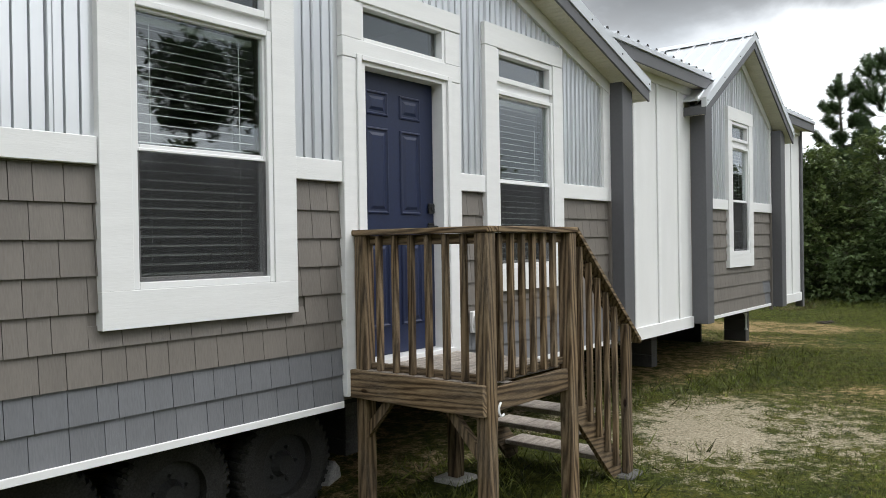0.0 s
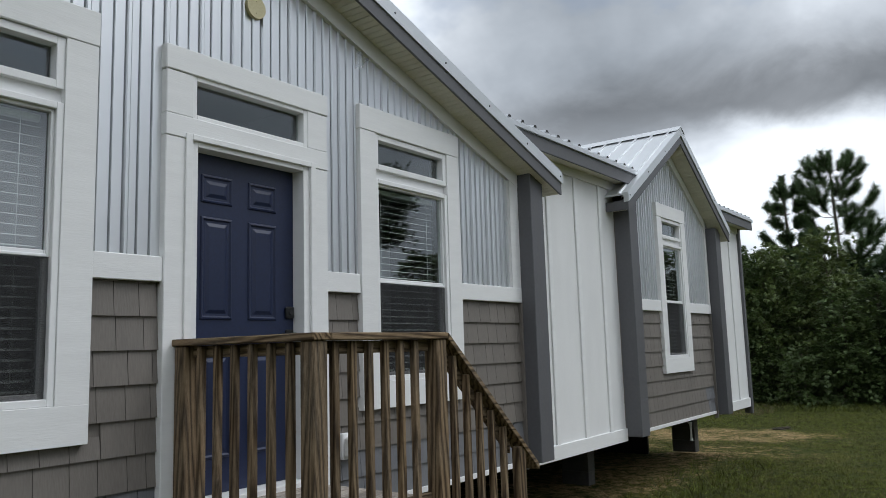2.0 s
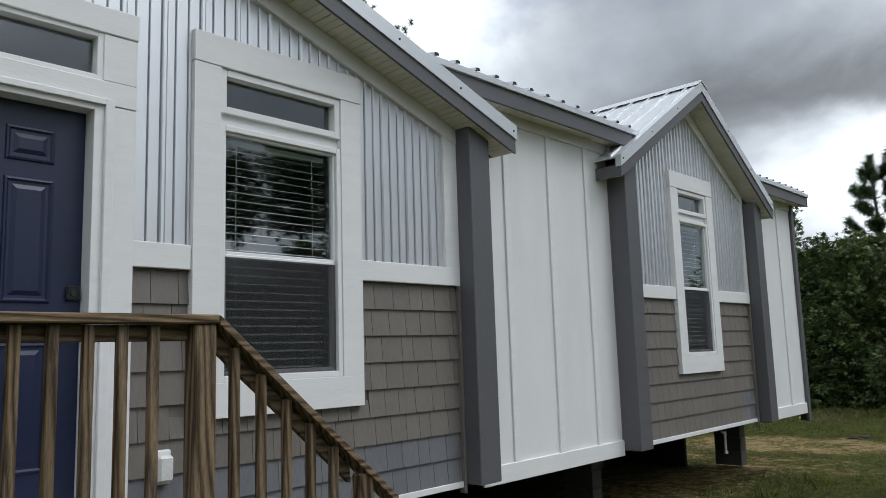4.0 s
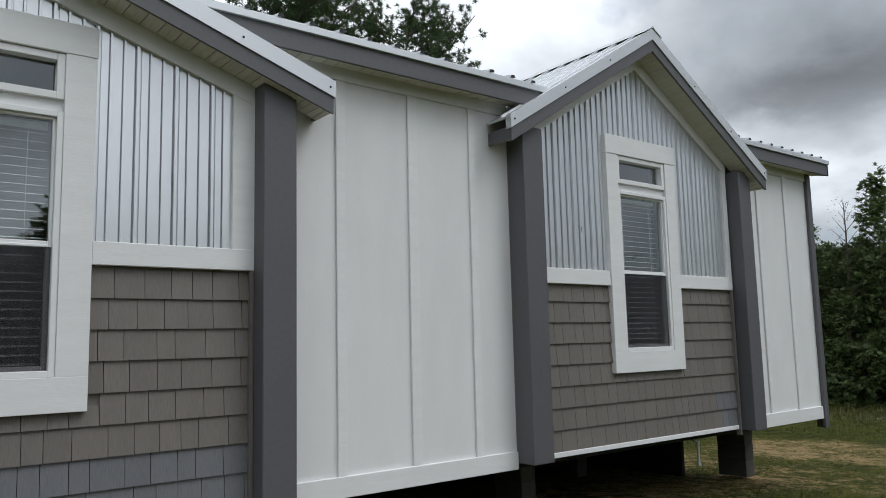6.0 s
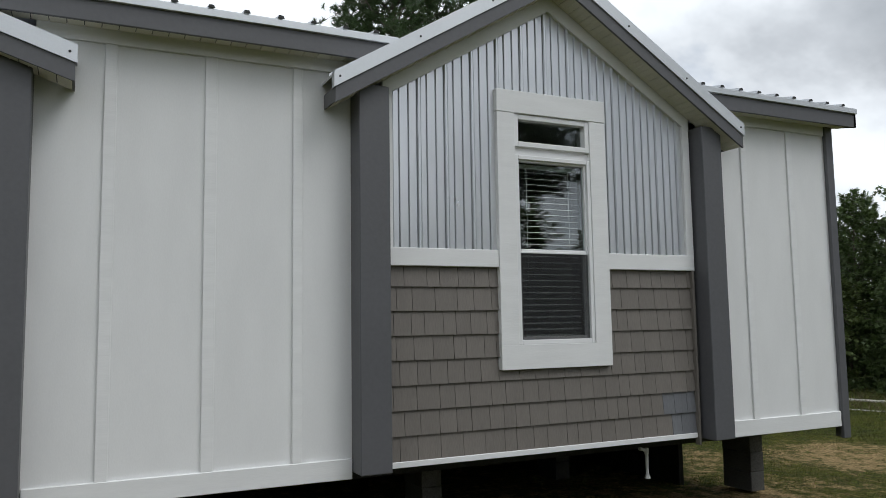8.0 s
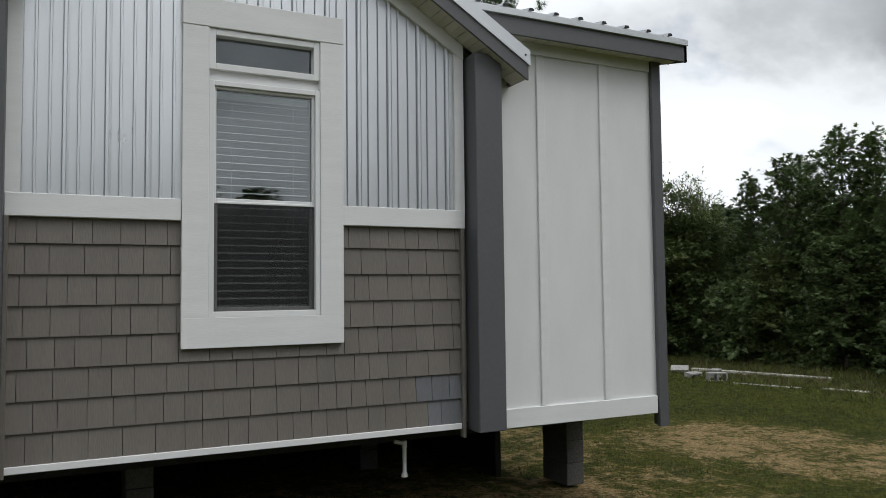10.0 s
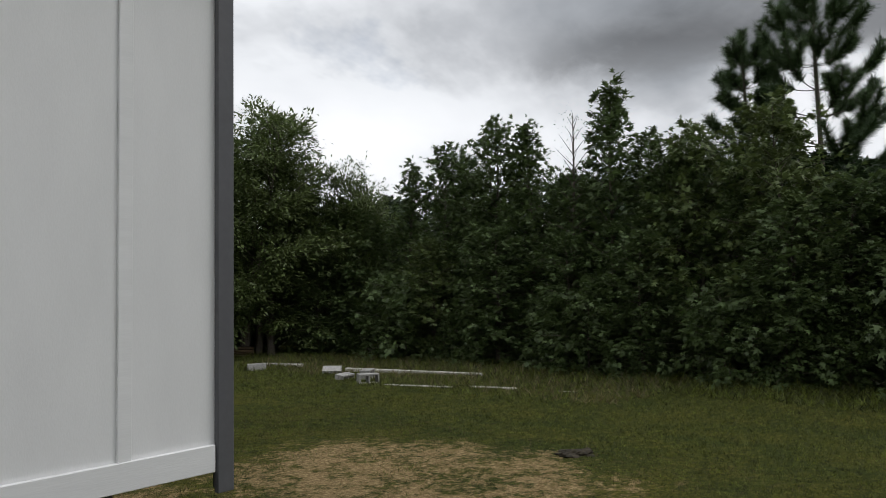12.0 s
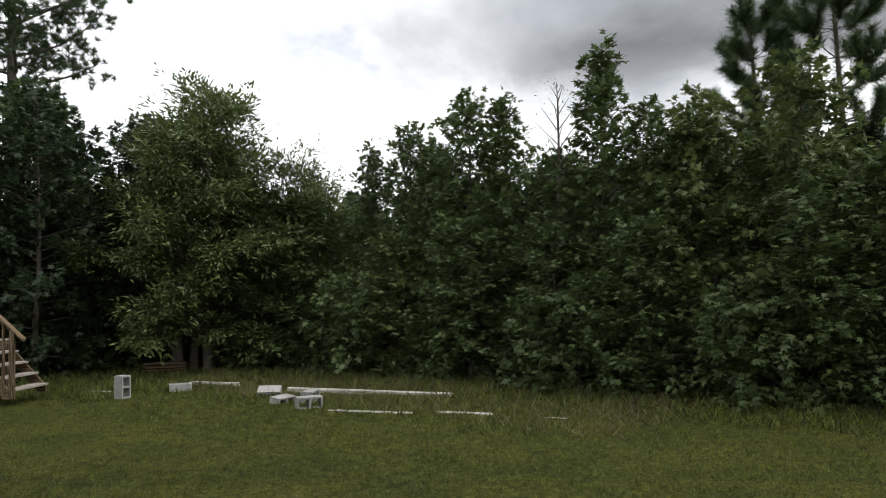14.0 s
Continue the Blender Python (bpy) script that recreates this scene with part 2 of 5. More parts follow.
M_BLIND = material("white_blind", (0.72, 0.72, 0.70), 0.5, var=0.03)
M_ROOM = material("room_paint", (0.35, 0.34, 0.33), 0.8, var=0.05)
M_BARK = material("bark", (0.12, 0.10, 0.08), 0.9, var=0.3, scale=6, fine_scale=40, bump=1.0, stretch=(3, 3, 0.6))
M_PVC = material("white_pipe", (0.7, 0.7, 0.68), 0.4, var=0.08)


def glass_material():
    m = bpy.data.materials.new("window_glass")
    m.use_nodes = True
    t = m.node_tree
    for n in list(t.nodes):
        t.nodes.remove(n)
    out = t.nodes.new("ShaderNodeOutputMaterial")
    mix = t.nodes.new("ShaderNodeMixShader")
    lw = t.nodes.new("ShaderNodeLayerWeight")
    pw = t.nodes.new("ShaderNodeMath")
    pw.operation = 'POWER'
    pw.inputs[1].default_value = 4.0
    t.links.new(lw.outputs["Facing"], pw.inputs[0])
    fr = t.nodes.new("ShaderNodeMapRange")
    fr.inputs["To Min"].default_value, fr.inputs["To Max"].default_value = 0.10, 0.95
    t.links.new(pw.outputs[0], fr.inputs[0])
    tr = t.nodes.new("ShaderNodeBsdfTransparent")
    tr.inputs[0].default_value = (0.84, 0.88, 0.87, 1)
    gl = t.nodes.new("ShaderNodeBsdfGlossy")
    gl.inputs["Roughness"].default_value = 0.01
    gl.inputs["Color"].default_value = (0.95, 0.97, 1.0, 1)
    t.links.new(fr.outputs[0], mix.inputs[0])
    t.links.new(tr.outputs[0], mix.inputs[1])
    t.links.new(gl.outputs[0], mix.inputs[2])
    t.links.new(mix.outputs[0], out.inputs[0])
    return m


M_GLASS = glass_material()


def screen_material():
    m = bpy.data.materials.new("insect_screen")
    m.use_nodes = True
    t = m.node_tree
    b = t.nodes["Principled BSDF"]
    b.inputs["Base Color"].default_value = (0.012, 0.012, 0.013, 1)
    b.inputs["Roughness"].default_value = 0.7
    b.inputs["Alpha"].default_value = 0.5
    return m


M_SCREEN = screen_material()


def leaf_material(name, colour, rand=0.28, back=0.28, clump=0.0):
    m = bpy.data.materials.new(name)
    m.use_nodes = True
    t = m.node_tree
    b = t.nodes["Principled BSDF"]
    b.inputs["Roughness"].default_value = 0.52
    b.inputs["Specular IOR Level"].default_value = 0.45
    g = t.nodes.new("ShaderNodeNewGeometry")
    tc = t.nodes.new("ShaderNodeTexCoord")
    nz = t.nodes.new("ShaderNodeTexNoise")
    nz.inputs["Scale"].default_value = 1.1
    t.links.new(tc.outputs["Object"], nz.inputs["Vector"])
    hsv = t.nodes.new("ShaderNodeHueSaturation")
    hsv.inputs["Color"].default_value = (*colour, 1)
    v = t.nodes.new("ShaderNodeMapRange")
    v.inputs["To Min"].default_value, v.inputs["To Max"].default_value = 1 - rand * 1.4, 1 + rand * 1.4
    t.links.new(g.outputs["Random Per Island"], v.inputs[0])
    h = t.nodes.new("ShaderNodeMapRange")
    h.inputs["To Min"].default_value, h.inputs["To Max"].default_value = 0.488, 0.512
    t.links.new(nz.outputs[0], h.inputs[0])
    tuft = t.nodes.new("ShaderNodeTexNoise")
    tuft.inputs["Scale"].default_value, tuft.inputs["Detail"].default_value = 6.5, 5
    t.links.new(tc.outputs["Object"], tuft.inputs["Vector"])
    lush = t.nodes.new("ShaderNodeMapRange")
    lush.inputs["From Min"].default_value, lush.inputs["From Max"].default_value = 0.35, 0.65
    lush.inputs["To Min"].default_value, lush.inputs["To Max"].default_value = 1 - clump, 1 + clump
    t.links.new(tuft.outputs[0], lush.inputs[0])
    both = t.nodes.new("ShaderNodeMath")
    both.operation = 'MULTIPLY'
    t.links.new(v.outputs[0], both.inputs[0])
    t.links.new(lush.outputs[0], both.inputs[1])
    t.links.new(both.outputs[0], hsv.inputs["Value"])
    t.links.new(h.outputs[0], hsv.inputs["Hue"])
    t.links.new(hsv.outputs[0], b.inputs["Base Color"])
    tl = t.nodes.new("ShaderNodeBsdfTranslucent")
    t.links.new(hsv.outputs[0], tl.inputs[0])
    mx = t.nodes.new("ShaderNodeMixShader")
    mx.inputs[0].default_value = back
    out = t.nodes["Material Output"]
    t.links.new(b.outputs[0], mx.inputs[1])
    t.links.new(tl.outputs[0], mx.inputs[2])
    t.links.new(mx.outputs[0], out.inputs[0])
    return m


M_LEAF = leaf_material("sweetgum_leaves", (0.090, 0.132, 0.043))
M_LEAF_B = leaf_material("light_leaves", (0.112, 0.15, 0.046))
# darkened copy of the leaf green: shade among the trees put into colour
M_LEAF_SHADED = leaf_material("shade_darkened_leaves", (0.036, 0.062, 0.024))
M_NEEDLE = leaf_material("pine_needles", (0.062, 0.105, 0.036), back=0.15)
M_GRASS = leaf_material("grass_blades", (0.094, 0.112, 0.018), rand=0.55, clump=0.6)
M_DRY = leaf_material("dry_grass", (0.17, 0.14, 0.068), rand=0.3)


def ground_material():
    m = bpy.data.materials.new("lawn_and_sand")
    m.use_nodes = True
    t = m.node_tree
    b = t.nodes["Principled BSDF"]
    b.inputs["Roughness"].default_value = 0.95
    b.inputs["Specular IOR Level"].default_value = 0.15
    tc = t.nodes.new("ShaderNodeTexCoord")

    def noise_at(scale, detail=6, rough=0.6):
        n = t.nodes.new("ShaderNodeTexNoise")
        n.inputs["Scale"].default_value, n.inputs["Detail"].default_value, n.inputs["Roughness"].default_value = scale, detail, rough
        t.links.new(tc.outputs["Object"], n.inputs["Vector"])
        return n.outputs[0]

    def ramp(fac, stops):
        n = t.nodes.new("ShaderNodeValToRGB")
        while len(n.color_ramp.elements) < len(stops):
            n.color_ramp.elements.new(0.5)
        for e, (p, c) in zip(n.color_ramp.elements, stops):
            e.position, e.color = p, (*c, 1)
        t.links.new(fac, n.inputs[0])
        return n.outputs[0]

    grass = ramp(noise_at(17, 12, 0.85), [(0.38, (0.009, 0.011, 0.003)), (0.5, (0.048, 0.060, 0.010)), (0.62, (0.128, 0.130, 0.030))])
    patch = ramp(noise_at(1.1, 5, 0.6), [(0.35, (0.66, 0.76, 0.64)), (0.65, (1.35, 1.15, 0.95))])
    mg = t.nodes.new("ShaderNodeMix")
    mg.data_type, mg.blend_type = 'RGBA', 'MULTIPLY'
    mg.inputs["Factor"].default_value = 1.0
    t.links.new(grass, mg.inputs["A"])
    t.links.new(patch, mg.inputs["B"])
    grass = mg.outputs["Result"]
    soil = ramp(noise_at(26, 12, 0.85), [(0.36, (0.07, 0.045, 0.018)), (0.48, (0.24, 0.165, 0.075)), (0.62, (0.56, 0.42, 0.225))])
    pale = ramp(noise_at(40, 12, 0.85), [(0.36, (0.08, 0.065, 0.04)), (0.48, (0.30, 0.255, 0.175)), (0.6, (0.58, 0.51, 0.385))])
    sand = t.nodes.new("ShaderNodeAttribute")
    sand.attribute_name = "sand"
    ms = t.nodes.new("ShaderNodeMix")
    ms.data_type = 'RGBA'
    t.links.new(sand.outputs["Fac"], ms.inputs["Factor"])
    t.links.new(soil, ms.inputs["A"])
    t.links.new(pale, ms.inputs["B"])
    soil = ms.outputs["Result"]
    wear = t.nodes.new("ShaderNodeAttribute")
    wear.attribute_name = "wear"
    a = t.nodes.new("ShaderNodeMath")
    a.operation = 'ADD'
    t.links.new(wear.outputs["Fac"], a.inputs[0])
    s = t.nodes.new("ShaderNodeMapRange")
    s.inputs["From Min"].default_value, s.inputs["From Max"].default_value = 0.3, 0.7
    s.inputs["To Min"].default_value, s.inputs["To Max"].default_value = -0.55, 0.55
    t.links.new(noise_at(5.0, 12, 0.85), s.inputs[0])
    t.links.new(s.outputs[0], a.inputs[1])
    fac = ramp(a.outputs[0], [(0.42, (0, 0, 0)), (0.66, (1, 1, 1))])
    mix = t.nodes.new("ShaderNodeMix")
    mix.data_type = 'RGBA'
    t.links.new(fac, mix.inputs["Factor"])
    t.links.new(grass, mix.inputs["A"])
    t.links.new(soil, mix.inputs["B"])
    t.links.new(mix.outputs["Result"], b.inputs["Base Color"])
    bp = t.nodes.new("ShaderNodeBump")
    bp.inputs["Strength"].default_value, bp.inputs["Distance"].default_value = 0.9, 0.03
    t.links.new(noise_at(38, 6, 0.7), bp.inputs["Height"])
    t.links.new(bp.outputs[0], b.inputs["Normal"])
    return m


M_GROUND = ground_material()


# ---- mesh helpers ----
def box(bm, x0, x1, y0, y1, z0, z1, bevel=0.0):
    vs = [bm.verts.new((x, y, z)) for z in (z0, z1) for y in (y0, y1) for x in (x0, x1)]
    fs = [bm.faces.new([vs[i] for i in f]) for f in ((0, 2, 3, 1), (4, 5, 7, 6), (0, 1, 5, 4), (2, 6, 7, 3), (0, 4, 6, 2), (1, 3, 7, 5))]
    if bevel > 0:
        es = list({e for f in fs for e in f.edges})
        bmesh.ops.bevel(bm, geom=es, offset=bevel, segments=1, affect='EDGES')
    return bm


def prism(bm, outline, y0, y1, bevel=0.0):
    """An (x, z) outline carried from y0 to y1."""
    a = [bm.verts.new((x, y0, z)) for x, z in outline]
    b = [bm.verts.new((x, y1, z)) for x, z in outline]
    n = len(outline)
    fs = [bm.faces.new(a), bm.faces.new(b[::-1])] + [bm.faces.new((a[i], b[i], b[(i + 1) % n], a[(i + 1) % n])) for i in range(n)]
    bmesh.ops.recalc_face_normals(bm, faces=fs)
    if bevel > 0:
        bmesh.ops.bevel(bm, geom=list({e for f in fs for e in f.edges}), offset=bevel, segments=1, affect='EDGES')
    return bm


def tube(bm, p, q, r0, r1, sides=8, cap=True):
    p, q = Vector(p), Vector(q)
    d = (q - p).normalized()
    u = d.orthogonal().normalized()
    w = d.cross(u)
    rings = [[bm.verts.new(c + r * (math.cos(a) * u + math.sin(a) * w)) for a in [2 * math.pi * i / sides for i in range(sides)]] for c, r in ((p, r0), (q, r1))]
    for i in range(sides):
        j = (i + 1) % sides
        bm.faces.new((rings[0][i], rings[0][j], rings[1][j], rings[1][i]))
    if cap:
        bm.faces.new(rings[0][::-1])
        bm.faces.new(rings[1])
    return bm


def mesh_of(name, bm, mat, smooth=False):
    me = bpy.data.meshes.new(name)
    bm.to_mesh(me)
    bm.free()
    me.materials.append(mat)
    if smooth:
        for p in me.polygons:
            p.use_smooth = True
    return me


def part(name, bm, mat, parent, label="", smooth=False):
    ob = new(name, mesh_of(name, bm, mat, smooth))
    ob.parent = parent
    if label:
        tagged(ob, label)
    return ob


def thing(name, label, category, at=(0, 0, 0), group="", kind=""):
    ob = new(name)
    ob.empty_display_size = 0.1
    ob.matrix_basis = Matrix.Translation(at)
    return tagged(ob, label, category, group, kind)


def B(*a, bevel=0.0):
    return box(bmesh.new(), *a, bevel=bevel)


# ---- ground ----
def smooth(a, b, v):
    k = min(1.0, max(0.0, (v - a) / (b - a)))
    return k * k * (3 - 2 * k)


def wear_at(x, y):
    """How bare the soil is: 0 lawn, 1 sand."""
    def spot(cx, cy, rx, ry, turn=0.0):
        c, s = math.cos(turn), math.sin(turn)
        u, v = (x - cx) * c + (y - cy) * s, (y - cy) * c - (x - cx) * s
        return 1 - smooth(0.45, 1.25, math.hypot(u / rx, v / ry))
    w = max(0.66 * spot(6.75, -1.15, 1.0, 0.55, -0.2), 0.60 * spot(8.0, -0.75, 1.7, 0.8, 0.2), 0.47 * spot(7.9, -1.3, 3.0, 1.7), 0.50 * spot(9.3, -1.9, 2.2, 0.9), 0.60 * spot(17.8, 1.5, 2.2, 2.5, 0.4), 0.40 * spot(13.0, -3.2, 2.6, 1.6, 0.3), 0.45 * spot(15.0, 3.0, 1.6, 6))
    house = 1 - smooth(-0.3, 0.5, -y) if -3 < x < 14.6 and y < 8.5 else 0.0
    return max(w, 0.45 * house) + 0.16 * noise.noise((x * 0.5, y * 0.5, 0)) + 0.14 * noise.noise((x * 1.5, y * 1.5, 7.0)) * (1 if w > 0.02 else 0.4)


def height_at(x, y):
    fall = 0.07 - 0.07 * smooth(7.5, 12.0, x) - 0.15 * smooth(12.0, 21.0, x)
    return fall + 0.035 * noise.noise((x * 0.25, y * 0.25, 4.0)) + 0.012 * noise.noise((x * 1.3, y * 1.3, 1.0))


def build_ground():
    xs = [-900, -300, -100, -40, -15] + [-8 + 0.25 * i for i in range(165)] + [38, 50, 90, 300, 900]
    ys = [-900, -300, -100, -40, -20] + [-12 + 0.25 * i for i in range(129)] + [26, 40, 90, 300, 900]
    verts = [(x, y, height_at(x, y) if abs(x) < 40 and abs(y) < 40 else -0.15) for y in ys for x in xs]
    n = len(xs)
    faces = [(j * n + i, j * n + i + 1, (j + 1) * n + i + 1, (j + 1) * n + i) for j in range(len(ys) - 1) for i in range(n - 1)]
    me = bpy.data.meshes.new("ground")
    me.from_pydata(verts, [], faces)
    wear = me.attributes.new("wear", 'FLOAT', 'POINT')
    wear.data.foreach_set("value", [wear_at(x, y) for x, y, z in verts])
    sand = me.attributes.new("sand", 'FLOAT', 'POINT')
    sand.data.foreach_set("value", [1 - smooth(1.2, 3.6, math.hypot(x - 6.9, (y + 1.1) * 1.3)) for x, y, z in verts])
    me.materials.append(M_GROUND)
    for p in me.polygons:
        p.use_smooth = True
    return tagged(new("ground", me), "patchy mown lawn with bare sandy soil", "ground", kind="structure")


build_ground()

# ---- the house ----
CX1, CX2 = 4.157, 11.27          # middles of the two gables
G1_HALF, G2_HALF = 3.375, 1.70   # half widths over the corner posts
BAND_LO, BAND_HI = 2.238, 2.373
house = thing("house", "grey and white manufactured home with metal gables", "house")


def rake1(x):
    return 3.367 + (CX1 + 3.0 - min(abs(x - CX1) + CX1, CX1 + 9)) * 0.331


def rake2(x):
    return 4.375 - abs(x - CX2) * 0.602


# wall cores behind the cladding
OPENINGS = [(2.14, 3.02, 1.60, 3.06), (2.14, 3.02, 3.16, 3.45), (3.741, 4.64, 1.0, 3.05), (3.741, 4.64, 3.17, 3.44), (5.295, 6.175, 1.60, 3.06), (5.295, 6.175, 3.16, 3.45), (10.925, 11.625, 1.61, 3.10), (10.925, 11.625, 3.22, 3.50)]


def wall_with_openings(bm, x0, x1, z0, top, y0, y1, openings):
    """A wall from x0 to x1 with holes through it; top(x) gives its height."""
    cuts = sorted({x0, x1, *[v for o in openings for v in o[:2] if x0 < v < x1]} | ({CX1} if x0 < CX1 < x1 else set()) | ({CX2} if x0 < CX2 < x1 else set()))
    for a, b in zip(cuts, cuts[1:]):
        mid = (a + b) / 2
        holes = sorted((o[2], o[3]) for o in openings if o[0] <= mid <= o[1])
        z = z0
        for lo, hi in holes:
            box(bm, a, b, y0, y1, z, lo)
            z = hi
        prism(bm, [(a, z), (b, z), (b, top(b)), (a, top(a))], y0, y1)
    return bm


GAB1 = part("wall_gable_a", wall_with_openings(bmesh.new(), 0.78, 7.53, 0.83, lambda x: rake1(x) + 0.1, 0.05, 0.17, OPENINGS), M_SHINGLE, house, "gable wall with shingles below and metal sheet above")
GAB2 = part("wall_gable_b", wall_with_openings(bmesh.new(), 9.57, 12.97, 0.83, lambda x: rake2(x) + 0.1, 0.05, 0.17, OPENINGS), M_SHINGLE, house, "small gable wall with shingles below and metal sheet above")
for x0, x1, zb in ((-3.0, 0.78, 0.745), (7.53, 9.57, 0.745), (12.98, 14.62, 0.75)):
    part("board_wall", B(x0, x1, 0.06, 0.17, zb + 0.02, 3.95), M_PANEL, house, "white board and batten wall")
part("end_wall", B(14.51, 14.62, 0.17, 7.9, 0.75, 3.95), M_PANEL, house)
part("end_wall", B(-3.0, -2.89, 0.17, 7.9, 0.83, 3.95), M_PANEL, house)
part("back_wall", B(-3.0, 14.56, 7.9, 8.02, 0.83, 3.95), M_PANEL, house)
part("floor_deck", B(-3.0, 14.56, 0.17, 7.9, 0.86, 1.02), M_DARK, house)

# battens and boards on the white walls
for x0, x1, zb, zt, battens in ((7.53, 9.57, 0.745, 0.886, ((7.925, 8.0), (8.545, 8.625), (9.142, 9.211))), (12.98, 14.565, 0.752, 0.897, ((13.415, 13.486), (14.025, 14.098))), (-3.0, 0.78, 0.745, 0.886, ((-2.4, -2.33), (-1.8, -1.73), (-1.2, -1.13), (-0.6, -0.53), (0.0, 0.07)))):
    part("base_board", B(x0 + 0.004, x1 - 0.004, 0.035, 0.06, zb, zt, bevel=0.004), M_WHITE, house)
    part("frieze_board", B(x0 + 0.004, x1 - 0.004, 0.038, 0.06, 3.63, 3.73, bevel=0.003), M_WHITE, house)
    for a, b in battens:
        part("batten", B(a, b, 0.042, 0.06, zt, 3.63, bevel=0.003), M_WHITE, house)

# corner posts
for x0, x1, zb, zt in ((0.784, 1.014, 0.81, 3.44), (7.30, 7.53, 0.81, 3.44), (9.57, 9.80, 0.79, 3.52), (12.765, 12.99, 0.775, 3.52)):
    part("corner_post", B(x0, x1, -0.135, 0.055, zb, zt, bevel=0.006), M_GREY, house, "charcoal boxed corner post")
part("corner_board", B(14.567, 14.665, 0.02, 0.06, 0.64, 3.74, bevel=0.004), M_GREY, house)
part("corner_board", B(14.622, 14.662, 0.061, 0.16, 0.64, 3.74, bevel=0.004), M_GREY, house)

# horizontal bands and rake trims
for x0, x1 in ((1.014, 1.975), (3.186, 3.576), (4.802, 5.128), (6.336, 7.30), (9.80, 10.752), (11.80, 12.74)):
    part("band_board", B(x0, x1, 0.0, 0.05, BAND_LO, BAND_HI, bevel=0.004), M_WHITE, house, "white horizontal band board")
for x0, x1, f in ((7.155, 7.30, rake1), (1.014, 1.159, rake1), (12.665, 12.74, rake2), (9.80, 9.875, rake2)):
    part("edge_board", prism(bmesh.new(), [(x0, BAND_HI), (x1, BAND_HI), (x1, f(x1) - 0.0), (x0, f(x0) - 0.0)], 0.004, 0.05), M_WHITE, house)
for cx, half, f in ((CX1, 3.143, rake1), (CX2, 1.47, rake2)):
    for s in (-1, 1):
        x0, x1 = cx, cx + s * half
        part("rake_board", prism(bmesh.new(), [(x0, f(x0)), (x1, f(x1)), (x1, f(x1) + 0.17), (x0, f(x0) + 0.17)], 0.0, 0.05), M_WHITE, house)


# ribbed metal sheet
def ribbed(bm, x0, x1, z0, top, y=0.034, phase=0.0):
    pts = []
    pitch = 0.2286
    prof = ((0.0, 0.0), (0.0004, -0.012), (0.0046, -0.012), (0.007, 0.0), (0.011, 0.019), (0.027, 0.019), (0.031, 0.0), (0.0314, -0.014), (0.0424, -0.014), (0.0428, 0.0), (0.082, 0.0), (0.0822, -0.01), (0.0862, -0.01), (0.0895, 0.013), (0.100, 0.013), (0.104, 0.0), (0.158, 0.0), (0.1582, -0.01), (0.1622, -0.01), (0.1655, 0.013), (0.176, 0.013), (0.180, 0.0))
    k = math.floor((x0 - phase) / pitch) - 1
    while phase + k * pitch < x1:
        for u, d in prof:
            x = phase + k * pitch + u
            if x0 < x < x1:
                pts.append((x, y - d))
        k += 1
    pts = [(x0, y)] + pts + [(x1, y)]
    lo = [bm.verts.new((x, d, z0)) for x, d in pts]
    hi = [bm.verts.new((x, d, top(x))) for x, d in pts]
    for i in range(len(pts) - 1):
        bm.faces.new((lo[i], lo[i + 1], hi[i + 1], hi[i]))
    return bm


def metal_pieces(spans, f, cx, phase):
    for x0, x1, z0, z1 in spans:
        cuts = [x0, cx, x1] if x0 < cx < x1 else [x0, x1]
        for a, b in zip(cuts, cuts[1:]):
            top = (lambda x: z1) if z1 else (lambda x: f(x) + 0.02)
            part("metal_sheet", ribbed(bmesh.new(), a, b, z0, top, phase=phase), M_METAL, house, "galvanised ribbed metal wall sheet")


metal_pieces([(1.10, 1.98, BAND_HI - .01, 0), (1.98, 3.18, 3.60, 0), (3.18, 3.58, BAND_HI - .01, 0), (3.58, 4.80, 3.555, 0), (4.80, 5.13, BAND_HI - .01, 0), (5.13, 6.33, 3.60, 0), (6.33, 7.20, BAND_HI - .01, 0)], rake1, CX1, 0.148)
metal_pieces([(9.84, 10.76, BAND_HI - .01, 0), (10.76, 11.80, 3.64, 0), (11.80, 12.70, BAND_HI - .01, 0)], rake2, CX2, 0.021)


# ---- windows ----
def frame_of(bm, x0, x1, z0, z1, w, y0, y1, bevel=0.003):
    box(bm, x0, x0 + w, y0, y1, z0, z1, bevel)
    box(bm, x1 - w, x1, y0, y1, z0, z1, bevel)
    box(bm, x0 + w, x1 - w, y0, y1, z0, z0 + w, bevel)
    box(bm, x0 + w, x1 - w, y0, y1, z1 - w, z1, bevel)
    return bm


def pane(parent, x0, x1, z0, z1, y):
    ob = part("pane", B(x0, x1, y, y + 0.004, z0, z1), M_GLASS, parent, "window glass")
    ob.visible_shadow = False
    return ob


